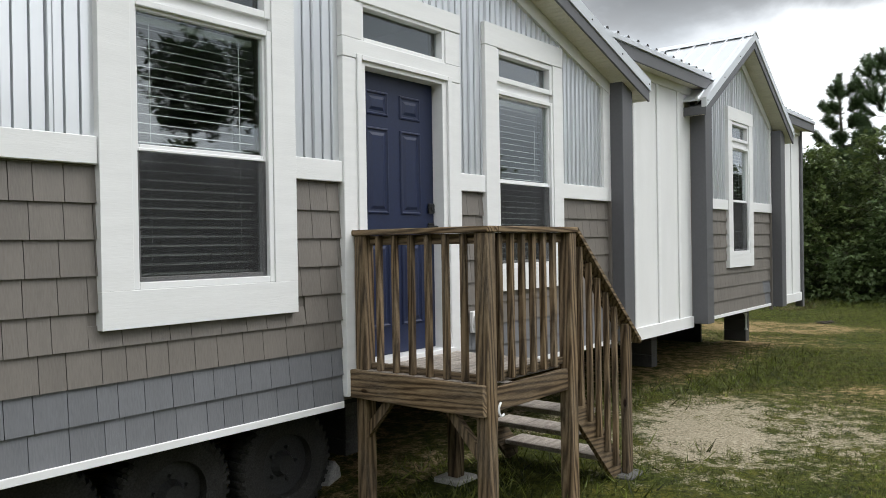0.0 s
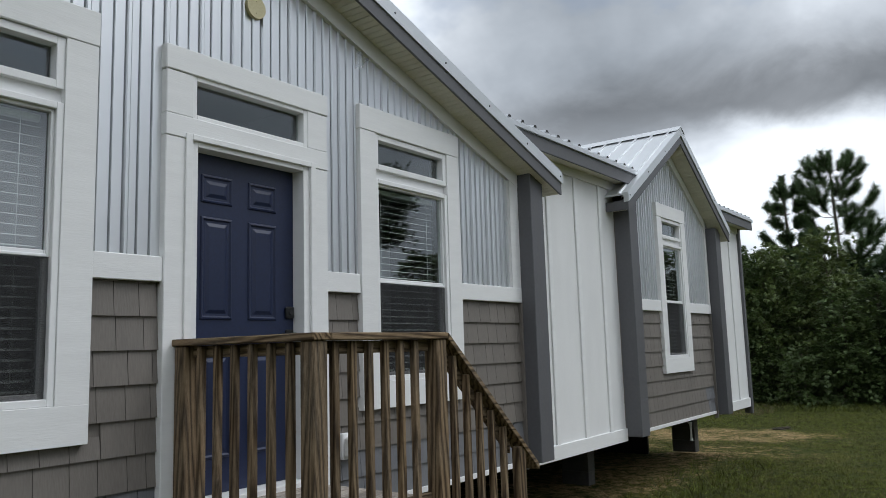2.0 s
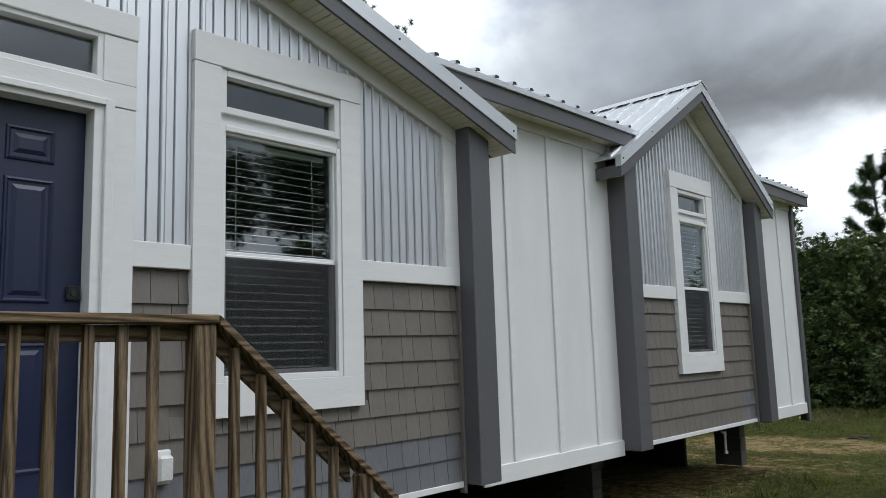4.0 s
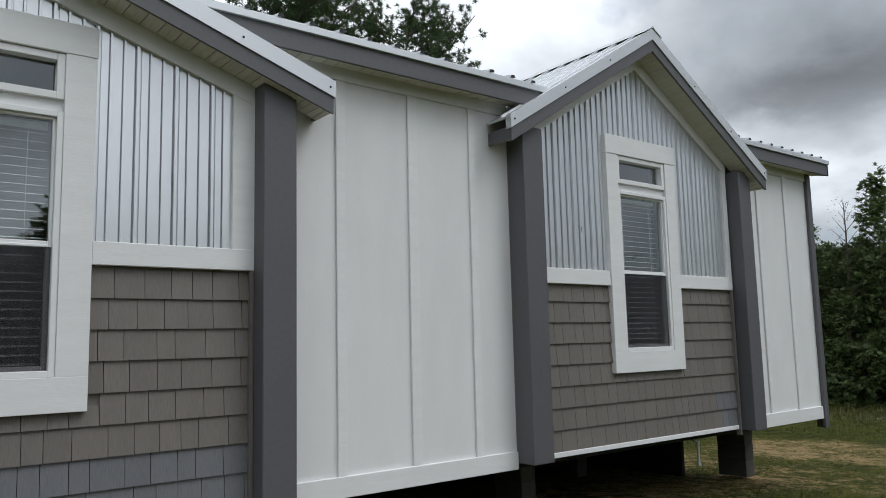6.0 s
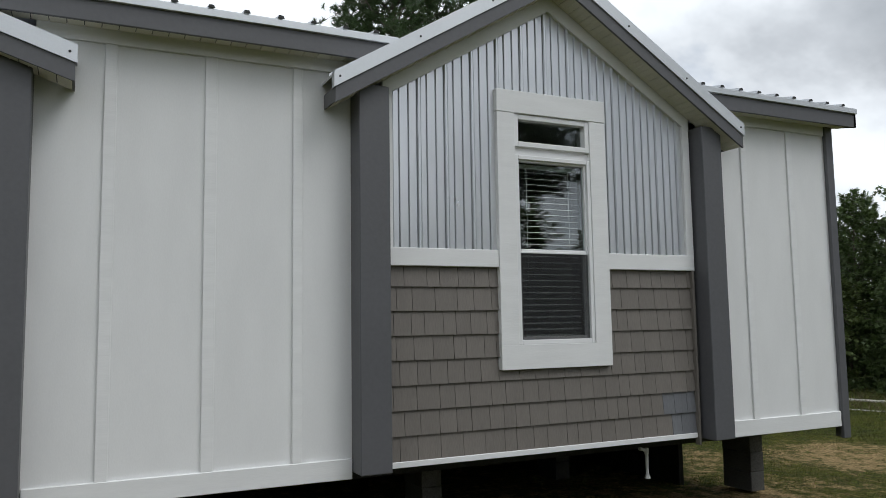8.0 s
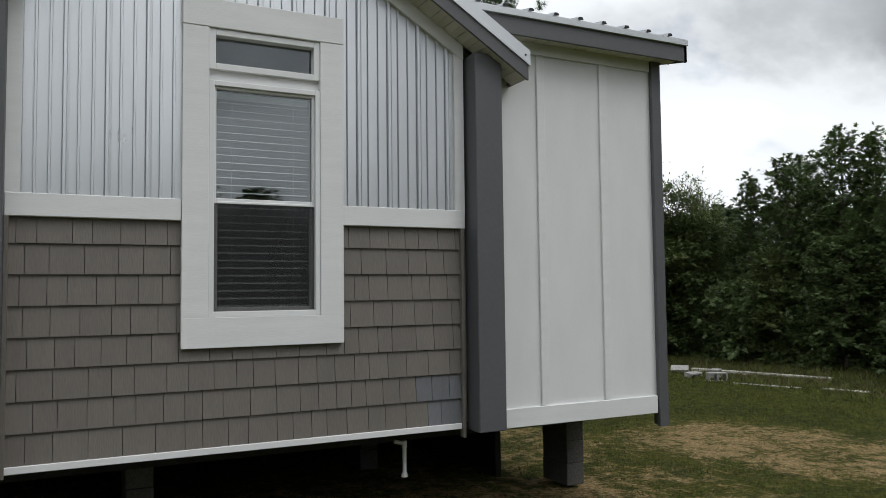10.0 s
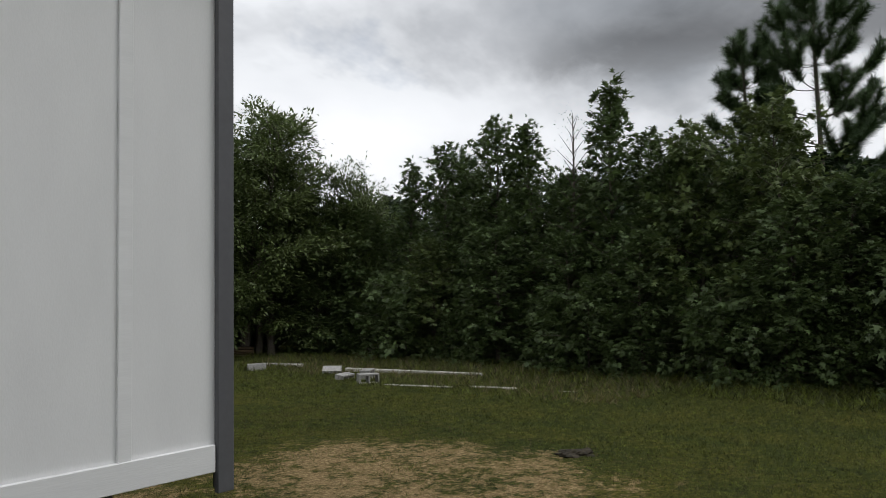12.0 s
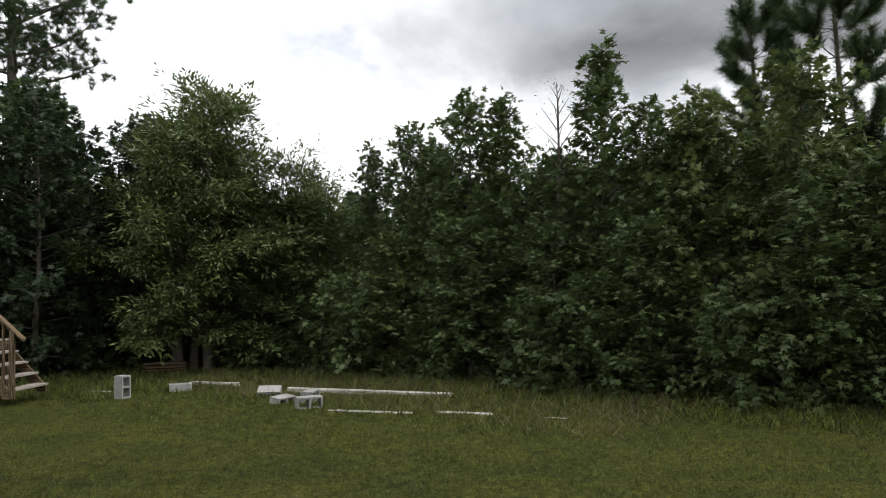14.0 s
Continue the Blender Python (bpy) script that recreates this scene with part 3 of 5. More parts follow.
def window(x0, x1, side, z_sill, z_top, mid, tran_lo):
    """x0, x1: over the trim boards; a double-hung unit below and a fixed transom above."""
    w = part("window", B(x0 + side * 0.5, x1 - side * 0.5, 0.03, 0.052, tran_lo - 0.145, tran_lo - 0.02, bevel=0.002), M_VINYL, house, "white double hung window with a transom and blinds")
    gx0, gx1 = x0 + side, x1 - side
    for a, b in ((x0, gx0), (gx1, x1)):
        part("trim_board", B(a, b, -0.012, 0.05, z_sill + 0.1885, z_top - 0.185, bevel=0.0015), M_WHITE, w)
    part("header_board", B(x0 - 0.004, x1 + 0.004, -0.016, 0.05, z_top - 0.184, z_top, bevel=0.005), M_WHITE, w)
    part("sill_board", B(x0, x1, -0.0125, 0.05, z_sill, z_sill + 0.189, bevel=0.002), M_WHITE, w)
    # transom
    part("transom_frame", frame_of(bmesh.new(), gx0, gx1, tran_lo - 0.045, z_top - 0.186, 0.042, 0.0, 0.07), M_VINYL, w)
    pane(w, gx0 + 0.04, gx1 - 0.04, tran_lo - 0.005, z_top - 0.225, 0.055)
    # sashes
    zt = tran_lo - 0.115
    part("window_frame", frame_of(bmesh.new(), gx0, gx1, z_sill + 0.19, zt, 0.034, -0.004, 0.08), M_VINYL, w)
    part("upper_sash", frame_of(bmesh.new(), gx0 + 0.034, gx1 - 0.034, mid - 0.005, zt - 0.034, 0.016, 0.018, 0.05), M_VINYL, w)
    part("lower_sash", frame_of(bmesh.new(), gx0 + 0.034, gx1 - 0.034, z_sill + 0.224, mid + 0.03, 0.026, 0.026, 0.065), M_VINYL, w)
    pane(w, gx0 + 0.05, gx1 - 0.05, mid + 0.01, zt - 0.05, 0.04)
    pane(w, gx0 + 0.06, gx1 - 0.06, z_sill + 0.25, mid + 0.005, 0.052)
    part("insect_screen", B(gx0 + 0.036, gx1 - 0.036, 0.0215, 0.0225, z_sill + 0.226, mid + 0.004), M_SCREEN, w, "dark insect screen").visible_shadow = False
    # blinds behind the glass
    bl = part("blind", B(gx0 + 0.06, gx1 - 0.06, 0.10, 0.135, zt - 0.085, zt - 0.05, bevel=0.003), M_BLIND, w, "white slatted blind")
    z = zt - 0.11
    slat = None
    while z > z_sill + 0.25:
        if slat is None:
            bm = bmesh.new()
            a = [bm.verts.new((x, y, zz)) for x in (gx0 + 0.06, gx1 - 0.06) for y, zz in ((0.092, -0.009), (0.112, -0.001), (0.142, 0.004))]
            bm.faces.new((a[0], a[3], a[4], a[1]))
            bm.faces.new((a[1], a[4], a[5], a[2]))
            slat = mesh_of("slat", bm, M_BLIND)
        ob = new("slat", slat)
        ob.parent = bl
        ob.location.z = z
        z -= 0.049
    for cx in (gx0 + 0.16, gx1 - 0.16):
        part("cord", B(cx, cx + 0.004, 0.094, 0.096, z_sill + 0.25, zt - 0.06), M_BLIND, bl)
    return w


window(1.977, 3.184, 0.166, 1.437, 3.605, 2.33, 3.20)
window(5.13, 6.334, 0.166, 1.437, 3.605, 2.33, 3.20)
window(10.754, 11.80, 0.160, 1.447, 3.66, 2.36, 3.255)

# ---- front door ----
DX0, DX1, DZ0, DZ1 = 3.741, 4.64, 1.045, 3.05
for a, b in ((3.576, DX0), (DX1, 4.802)):
    part("door_trim", B(a, b, -0.012, 0.05, 0.86, 3.048, bevel=0.004), M_WHITE, house)
part("door_head_board", B(3.574, 4.804, -0.016, 0.05, 3.05, 3.175, bevel=0.004), M_WHITE, house)
for a, b in ((3.576, 3.752), (4.626, 4.802)):
    part("door_trim", B(a, b, -0.012, 0.05, 3.178, 3.425, bevel=0.004), M_WHITE, house)
part("door_header_board", B(3.570, 4.808, -0.018, 0.05, 3.428, 3.570, bevel=0.005), M_WHITE, house)
transom = part("transom_window", frame_of(bmesh.new(), 3.74, 4.635, 3.165, 3.44, 0.038, -0.004, 0.07), M_VINYL, house, "narrow transom window over the door")
pane(transom, 3.775, 4.60, 3.20, 3.405, 0.05)
door = part("front_door", B(DX0 + 0.046, DX1 - 0.050, 0.095, 0.14, DZ0 + 0.02, DZ1 - 0.02, bevel=0.002), M_DOOR, house, "closed navy blue six panel front door")
part("jamb", B(DX0 - 0.0, DX0 + 0.046, -0.006, 0.16, DZ0, DZ1, bevel=0.002), M_WHITE, door)
part("jamb", B(DX1 - 0.050, DX1, -0.006, 0.16, DZ0, DZ1, bevel=0.002), M_WHITE, door)
part("jamb", B(DX0 + 0.046, DX1 - 0.050, -0.006, 0.16, DZ1 - 0.034, DZ1, bevel=0.002), M_WHITE, door)
part("brick_mould", B(DX1 + 0.0, DX1 + 0.045, -0.026, -0.012, DZ0, DZ1 + 0.03, bevel=0.003), M_WHITE, door)
part("brick_mould", B(DX0 - 0.045, DX0, -0.026, -0.012, DZ0, DZ1 + 0.03, bevel=0.003), M_WHITE, door)
part("brick_mould", B(DX0, DX1, -0.026, -0.012, DZ1 - 0.004, DZ1 + 0.03, bevel=0.003), M_WHITE, door)
part("threshold", B(DX0 - 0.02, DX1 + 0.02, -0.05, 0.14, DZ0 - 0.03, DZ0 + 0.018, bevel=0.004), M_VINYL, door)


def door_panel(x0, x1, z0, z1):
    bm = bmesh.new()
    y = 0.094
    rings = []
    for inset, d in ((0.0, 0.0005), (0.005, -0.008), (0.013, -0.010), (0.023, 0.0), (0.036, 0.0005), (0.058, -0.008)):
        rings.append([bm.verts.new((xx, y + d, zz)) for xx, zz in ((x0 + inset, z0 + inset), (x1 - inset, z0 + inset), (x1 - inset, z1 - inset), (x0 + inset, z1 - inset))])
    for a, b in zip(rings, rings[1:]):
        for i in range(4):
            bm.faces.new((a[i], a[(i + 1) % 4], b[(i + 1) % 4], b[i]))
    bm.faces.new(rings[-1])
    bmesh.ops.recalc_face_normals(bm, faces=bm.faces[:])
    part("door_panel", bm, M_DOOR, door)


for cx in (3.99, 4.333):
    for z0, z1 in ((2.725, 2.895), (2.045, 2.645), (1.26, 1.86)):
        door_panel(cx - 0.112, cx + 0.112, z0, z1)
part("deadbolt", B(4.515, 4.58, 0.070, 0.096, 2.06, 2.135, bevel=0.008), M_BLACK, door, "square black deadbolt")
bm = bmesh.new()
tube(bm, (4.547, 0.062, 2.097), (4.547, 0.072, 2.097), 0.015, 0.017, 14)
part("keyway", bm, M_RIM, door)
bm = bmesh.new()
box(bm, 4.515, 4.58, 0.078, 0.096, 1.925, 1.99, 0.006)
tube(bm, (4.547, 0.03, 1.957), (4.547, 0.08, 1.957), 0.012, 0.012, 10)
box(bm, 4.44, 4.56, 0.022, 0.036, 1.947, 1.967, 0.004)
part("door_handle", bm, M_BLACK, door, "black lever handle")

# ---- roofs ----
def rake_set(cx, half, bottom, slope, y_front):
    """Soffit, grey fascia, metal edge and sheet along both slopes of a gable; bottom(0) is the fascia's lower edge at the peak."""
    for s in (-1, 1):
        def z(u):
            return bottom - slope * u
        def run(lo, hi, y0, y1, name, mat, u0=0.0, u1=half, label=""):
            part(name, prism(bmesh.new(), [(cx + s * u0, z(u0) + lo), (cx + s * u1, z(u1) + lo), (cx + s * u1, z(u1) + hi), (cx + s * u0, z(u0) + hi)], y0, y1), mat, house, label)
        # near-black sheet behind the boards: joint shade given by its colour
        run(0.010, 0.018, y_front + 0.02, 0.0, "soffit", M_DARK, u1=half - 0.012, label="dark backing sheet standing in for shade in the soffit joints")
        run(0.0, 0.125, y_front, y_front + 0.02, "fascia", M_GREY, label="charcoal rake fascia")
        run(0.112, 0.225, y_front - 0.012, y_front + 0.05, "rake_trim", M_ROOF, u1=half + 0.012, label="galvanised rake edge trim")
        screws = bmesh.new()
        u = half - 0.03
        while u > 0.05:
            tube(screws, (cx + s * u, y_front - 0.0115, z(u) + 0.165), (cx + s * u, y_front - 0.018, z(u) + 0.165), 0.009, 0.006, 8)
            u -= 0.61
        tagged(part("trim_screw", screws, M_RIM, house, "small screw heads on the rake trim"), kind="stuff")
        run(0.014, 0.12, y_front + 0.02, 0.9, "eave_fascia", M_GREY, u0=half - 0.02)
        u = 0.004
        while u < half - 0.05:
            v = min(u + 0.094, half - 0.014)
            run(0.002, 0.009, y_front + 0.022, -0.002, "soffit_board", M_SOFFIT, u, v, label="cream soffit board")
            run(-0.003, 0.002, y_front + 0.022, -0.002, "soffit_bead", M_SOFFIT, u + 0.044, u + 0.050)
            u += 0.10


rake_set(CX1, 3.60, 4.484, 0.333, -0.22)
rake_set(CX2, 1.90, 4.50, 0.612, -0.22)


def roof_slope(cx, s, half, peak, slope, y0, y1, name="roof_sheet"):
    """One slope of a gable roof with raised ribs running down it."""
    sheet = part(name, prism(bmesh.new(), [(cx, peak), (cx + s * half, peak - slope * half), (cx + s * half, peak - slope * half - 0.02), (cx, peak - 0.02)], y0, y1), M_ROOF, house, "galvanised ribbed roof sheet")
    y = y0 + 0.10
    while y < y1 - 0.05:
        part("roof_rib", prism(bmesh.new(), [(cx, peak), (cx + s * half, peak - slope * half), (cx + s * half, peak - slope * half + 0.022), (cx, peak + 0.022)], y, y + 0.03), M_ROOF, sheet)
        y += 0.229


for cx, half, peak, slope, y1 in ((CX1, 3.61, 4.70, 0.333, 3.4), (CX2, 1.915, 4.715, 0.612, 3.2)):
    for s in (-1, 1):
        roof_slope(cx, s, half, peak, slope, -0.225, y1)
    part("ridge_cap", prism(bmesh.new(), [(cx - 0.14, peak - 0.14 * slope + 0.024), (cx, peak + 0.03), (cx + 0.14, peak - 0.14 * slope + 0.024), (cx, peak + 0.012)], -0.24, y1), M_ROOF, house)

# main roof over the long walls, rising to the middle of the house
EAVE_Y, MAIN_LO, MAIN_SLOPE, RIDGE_Y = -0.14, 3.895, 0.20, 4.0


def side_prism(bm, outline, x0, x1):
    """A (y, z) outline carried from x0 to x1."""
    a = [bm.verts.new((x0, y, z)) for y, z in outline]
    b = [bm.verts.new((x1, y, z)) for y, z in outline]
    n = len(outline)
    fs = [bm.faces.new(a[::-1]), bm.faces.new(b)] + [bm.faces.new((a[i], a[(i + 1) % n], b[(i + 1) % n], b[i])) for i in range(n)]
    bmesh.ops.recalc_face_normals(bm, faces=fs)
    return bm


zr = MAIN_LO + MAIN_SLOPE * (RIDGE_Y - EAVE_Y)
BAYS = ((-3.2, 1.72), (6.60, 9.87), (12.67, 14.82))
part("main_roof", side_prism(bmesh.new(), [(1.9, MAIN_LO + MAIN_SLOPE * (1.9 - EAVE_Y)), (RIDGE_Y, zr), (8.25, MAIN_LO), (8.25, MAIN_LO - 0.03), (RIDGE_Y, zr - 0.03), (1.9, MAIN_LO + MAIN_SLOPE * (1.9 - EAVE_Y) - 0.03)], -3.2, 14.82), M_ROOF, house, "galvanised main roof")
for x0, x1 in BAYS:
    part("main_roof", side_prism(bmesh.new(), [(EAVE_Y, MAIN_LO), (1.9, MAIN_LO + MAIN_SLOPE * (1.9 - EAVE_Y)), (1.9, MAIN_LO + MAIN_SLOPE * (1.9 - EAVE_Y) - 0.03), (EAVE_Y, MAIN_LO - 0.03)], x0, x1), M_ROOF, house, "galvanised main roof")
    x = x0 + 0.1
    while x < x1 - 0.04:
        part("roof_rib", side_prism(bmesh.new(), [(EAVE_Y - 0.02, MAIN_LO - 0.004), (1.9, MAIN_LO + MAIN_SLOPE * (1.9 - EAVE_Y)), (1.9, MAIN_LO + MAIN_SLOPE * (1.9 - EAVE_Y) + 0.022), (EAVE_Y - 0.02, MAIN_LO + 0.018)], x, x + 0.032), M_ROOF, house)
        # rib closure; its near-black colour also stands for shadow under the sheet
        bm = bmesh.new()
        prism(bm, [(x - 0.008, MAIN_LO - 0.002), (x + 0.040, MAIN_LO - 0.002), (x + 0.030, MAIN_LO + 0.017), (x + 0.002, MAIN_LO + 0.017)], EAVE_Y - 0.026, EAVE_Y - 0.018)
        part("rib_closure", bm, M_DARK, house, "dark rib closure doubling as shadow under the sheet edge")
        x += 0.229
    part("eave_trim", B(x0, x1, EAVE_Y - 0.022, EAVE_Y + 0.03, MAIN_LO - 0.062, MAIN_LO - 0.012, bevel=0.003), M_ROOF, house, "galvanised eave drip edge")
    part("eave_fascia", B(x0, x1, EAVE_Y, EAVE_Y + 0.025, MAIN_LO - 0.197, MAIN_LO - 0.031, bevel=0.003), M_GREY, house, "charcoal eave fascia")
    # same near-black sheet here, colouring the eave joints as if shaded
    part("eave_soffit", B(x0, x1 - 0.02, EAVE_Y + 0.025, 0.06, MAIN_LO - 0.165, MAIN_LO - 0.155), M_DARK, house, "dark backing sheet standing in for shade in the eave soffit joints")
    x = x0 + 0.004
    while x < x1 - 0.11:
        part("soffit_board", B(x, x + 0.094, EAVE_Y + 0.026, 0.036, MAIN_LO - 0.174, MAIN_LO - 0.166), M_SOFFIT, house)
        x += 0.10
part("end_fascia", side_prism(bmesh.new(), [(EAVE_Y, MAIN_LO - 0.197), (RIDGE_Y, zr - 0.2), (8.25, MAIN_LO - 0.197), (8.25, MAIN_LO - 0.031), (RIDGE_Y, zr - 0.031), (EAVE_Y, MAIN_LO - 0.031)], 14.79, 14.82), M_GREY, house)
part("gable_end", side_prism(bmesh.new(), [(0.17, 3.9), (RIDGE_Y, zr - 0.05), (7.9, 3.9)], 14.51, 14.62), M_PANEL, house)
part("ceiling", B(-2.9, 14.45, 0.17, 7.9, 3.60, 3.63), M_ROOM, house)
part("inner_wall", B(-2.9, 14.45, 3.0, 3.1, 1.02, 3.6), M_ROOM, house)
for x in (0.9, 4.95, 9.0, 12.9):
    part("inner_wall", B(x - 0.05, x + 0.05, 0.17, 3.0, 1.02, 3.6), M_ROOM, house)

# vent cap high on the gable
bm = bmesh.new()
tube(bm, (4.213, 0.028, 4.005), (4.213, 0.004, 4.005), 0.074, 0.072, 28)
for k in (-1, 1):
    tube(bm, (4.213, 0.004, 4.005 + 0.04 * k), (4.213, 0.001, 4.005 + 0.04 * k), 0.006, 0.005, 8)
part("vent_cap", bm, M_CREAM, house, "round cream vent cap", smooth=False)

# starter strips under the shingles
part("starter_strip", B(1.014, 3.57, 0.012, 0.05, 0.79, 0.832, bevel=0.003), M_VINYL, house)
part("starter_strip", B(4.81, 7.29, 0.012, 0.05, 0.79, 0.832, bevel=0.003), M_VINYL, house)
part("starter_strip", B(9.80, 12.70, 0.012, 0.05, 0.79, 0.832, bevel=0.003), M_VINYL, house)
for x, zb in ((7.285, 0.75), (12.715, 0.73), (9.812, 0.77)):
    part("corner_channel", B(x - 0.012, x + 0.012, -0.004, 0.05, zb, BAND_LO, bevel=0.002), M_SHINGLE, house)

# dark sheets added to block light from behind and keep the underside black
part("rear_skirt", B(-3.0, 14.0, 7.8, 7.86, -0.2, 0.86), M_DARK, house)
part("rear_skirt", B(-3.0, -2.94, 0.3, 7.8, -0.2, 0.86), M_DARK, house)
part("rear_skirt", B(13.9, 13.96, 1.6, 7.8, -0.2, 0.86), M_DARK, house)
# underside: steel chassis, axles, piers
for y in (0.9, 2.6, 5.2, 7.0):
    part("chassis_beam", B(-2.9, 14.45, y - 0.06, y + 0.06, 0.58, 0.86), M_DARK, house, "dark steel chassis beam")
for x in [-2.5 + 1.2 * i for i in range(15)]:
    part("outrigger", side_prism(bmesh.new(), [(0.10, 0.86), (0.10, 0.78), (0.85, 0.64), (0.85, 0.86)], x, x + 0.05), M_DARK, house)


# ---- porch ----
def porch_stair(label, at):
    """Deck with rails on two sides and a flight going down beside the rail; local x along the flight, y into the house."""
    t = thing("porch_stair", label, "porch", at)
    W, D, H, TOP = 1.067, 1.07, 1.03, 1.93   # deck length, depth, height, rail height
    for x, y, z0, zt in ((0.10, -0.06, 0.0, TOP - 0.037), (0.10, -D + 0.045, 0.0, TOP - 0.037), (W - 0.045, -D + 0.045, 0.0, TOP - 0.037), (W - 0.045, -0.06, 0.0, H - 0.03)):
        part("post", B(x - 0.045, x + 0.045, y - 0.045, y + 0.045, z0, zt, bevel=0.005), M_WOOD, t, "square wooden post")
    part("pad", B(W - 0.17, W + 0.08, -0.17, 0.06, -0.02, 0.115, bevel=0.01), M_CONC, t, "concrete footing pad")
    part("rim_board", B(0.012, 0.053, -D + 0.01, 0.0, H - 0.175, H + 0.004, bevel=0.004), M_WOOD_Y, t)
    part("rim_board", B(0.147, W - 0.092, -D + 0.022, -D + 0.06, H - 0.165, H - 0.025, bevel=0.004), M_WOOD_X, t)
    part("rim_board", B(W - 0.04, W - 0.002, -D + 0.092, -0.107, H - 0.165, H - 0.025, bevel=0.004), M_WOOD_Y, t)
    y = -D + 0.018
    k = 0
    while y < -0.06:
        x0, x1 = (0.147, W - 0.092) if k == 0 else (0.055, W + 0.012)
        part("deck_board", B(x0, x1, y + (0.075 if k == 0 else 0), y + 0.134, H - 0.024, H + 0.002, bevel=0.004), M_DECK, t)
        y += 0.14
        k += 1
    # rails: flat cap, nailing strips, square balusters
    part("rail_cap", B(0.042, 0.158, -D - 0.012, 0.0, TOP - 0.036, TOP, bevel=0.005), M_WOOD_Y, t)
    part("rail_cap", B(0.16, W + 0.006, -D - 0.012, -D + 0.10, TOP - 0.036, TOP, bevel=0.005), M_WOOD_X, t)
    part("rail_strip", B(0.105, 0.14, -D + 0.095, -0.107, TOP - 0.10, TOP - 0.038, bevel=0.003), M_WOOD_Y, t)
    part("rail_strip", B(0.147, W - 0.093, -D + 0.058, -D + 0.092, TOP - 0.10, TOP - 0.038, bevel=0.003), M_WOOD_X, t)
    part("rail_strip", B(0.105, 0.14, -D + 0.095, -0.107, H + 0.004, H + 0.045, bevel=0.003), M_WOOD_Y, t)
    part("rail_strip", B(0.147, W - 0.093, -D + 0.058, -D + 0.092, H + 0.004, H + 0.045, bevel=0.003), M_WOOD_X, t)
    for i in range(6):
        y = -D + 0.185 + i * 0.135
        part("baluster", B(0.066, 0.103, y - 0.018, y + 0.018, H + 0.004, TOP - 0.040, bevel=0.003), M_WOOD, t)
    for i in range(6):
        x = 0.225 + i * 0.120
        part("baluster", B(x - 0.018, x + 0.018, -D + 0.020, -D + 0.056, H + 0.004, TOP - 0.040, bevel=0.003), M_WOOD, t)
    # knee braces
    for y0, y1 in ((-D + 0.093, -D + 0.33), (-0.107, -0.33)):
        d = 0.075 if y1 > y0 else -0.075
        part("brace", side_prism(bmesh.new(), [(y0, 0.60), (y1, 0.852), (y1 - d, 0.852), (y0, 0.69)], 0.06, 0.098), M_WOOD, t)
    # flight
    RUN, RISE = 0.185, 0.19
    for yy in (-D + 0.055, -0.10):
        out = [(W, 0.97), (W + 0.72, 0.22), (W + 0.72, 0.12), (W + 0.60, 0.10), (W, 0.70)]
        part("stringer", prism(bmesh.new(), out, yy, yy + 0.038, bevel=0.003), M_WOOD_X, t)
    for i in range(4):
        z = H - RISE * (i + 1)
        x = W + RUN * i
        part("tread", B(x - 0.02, x + 0.225, -D + 0.095, -0.102, z - 0.036, z, bevel=0.004), M_DECK, t)
    xe, sl = W + 0.76, 0.885
    part("post", B(xe - 0.045, xe + 0.045, -D + 0.0, -D + 0.05, 0.12, TOP - 0.035 - 0.76 * sl, bevel=0.005), M_WOOD, t)
    part("stair_rail", prism(bmesh.new(), [(W + 0.008, TOP - 0.04), (W + 0.95, TOP - 0.04 - 0.942 * sl), (W + 0.95, TOP - 0.942 * sl), (W + 0.008, TOP)], -D - 0.012, -D + 0.095, bevel=0.003), M_WOOD_X, t)
    part("stair_strip", prism(bmesh.new(), [(W + 0.002, TOP - 0.12), (xe - 0.047, TOP - 0.12 - sl * 0.711), (xe - 0.047, TOP - 0.045 - sl * 0.711), (W + 0.002, TOP - 0.045)], -D + 0.057, -D + 0.092, bevel=0.003), M_WOOD_X, t)
    for i in range(5):
        u = 0.10 + i * 0.125
        part("baluster", B(W + u - 0.018, W + u + 0.018, -D + 0.018, -D + 0.054, H - 0.20 - u * 1.04, TOP - 0.042 - u * sl, bevel=0.003), M_WOOD, t)
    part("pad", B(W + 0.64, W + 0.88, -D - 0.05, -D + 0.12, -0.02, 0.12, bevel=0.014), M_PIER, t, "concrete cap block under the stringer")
    return t


porch = porch_stair("weathered wooden porch with rails and a short flight", (3.59, -0.004, 0.0))
far_stair = copy_thing(porch, pose(19.72, 13.3, -0.14, 0, 0, -57))
far_stair["label"] = "grey wooden stair with a rail beside the woods"
for ob in [c for c in far_stair.children if c.name.startswith("pad")]:   # no pad off the lawn there
    bpy.data.objects.remove(ob)


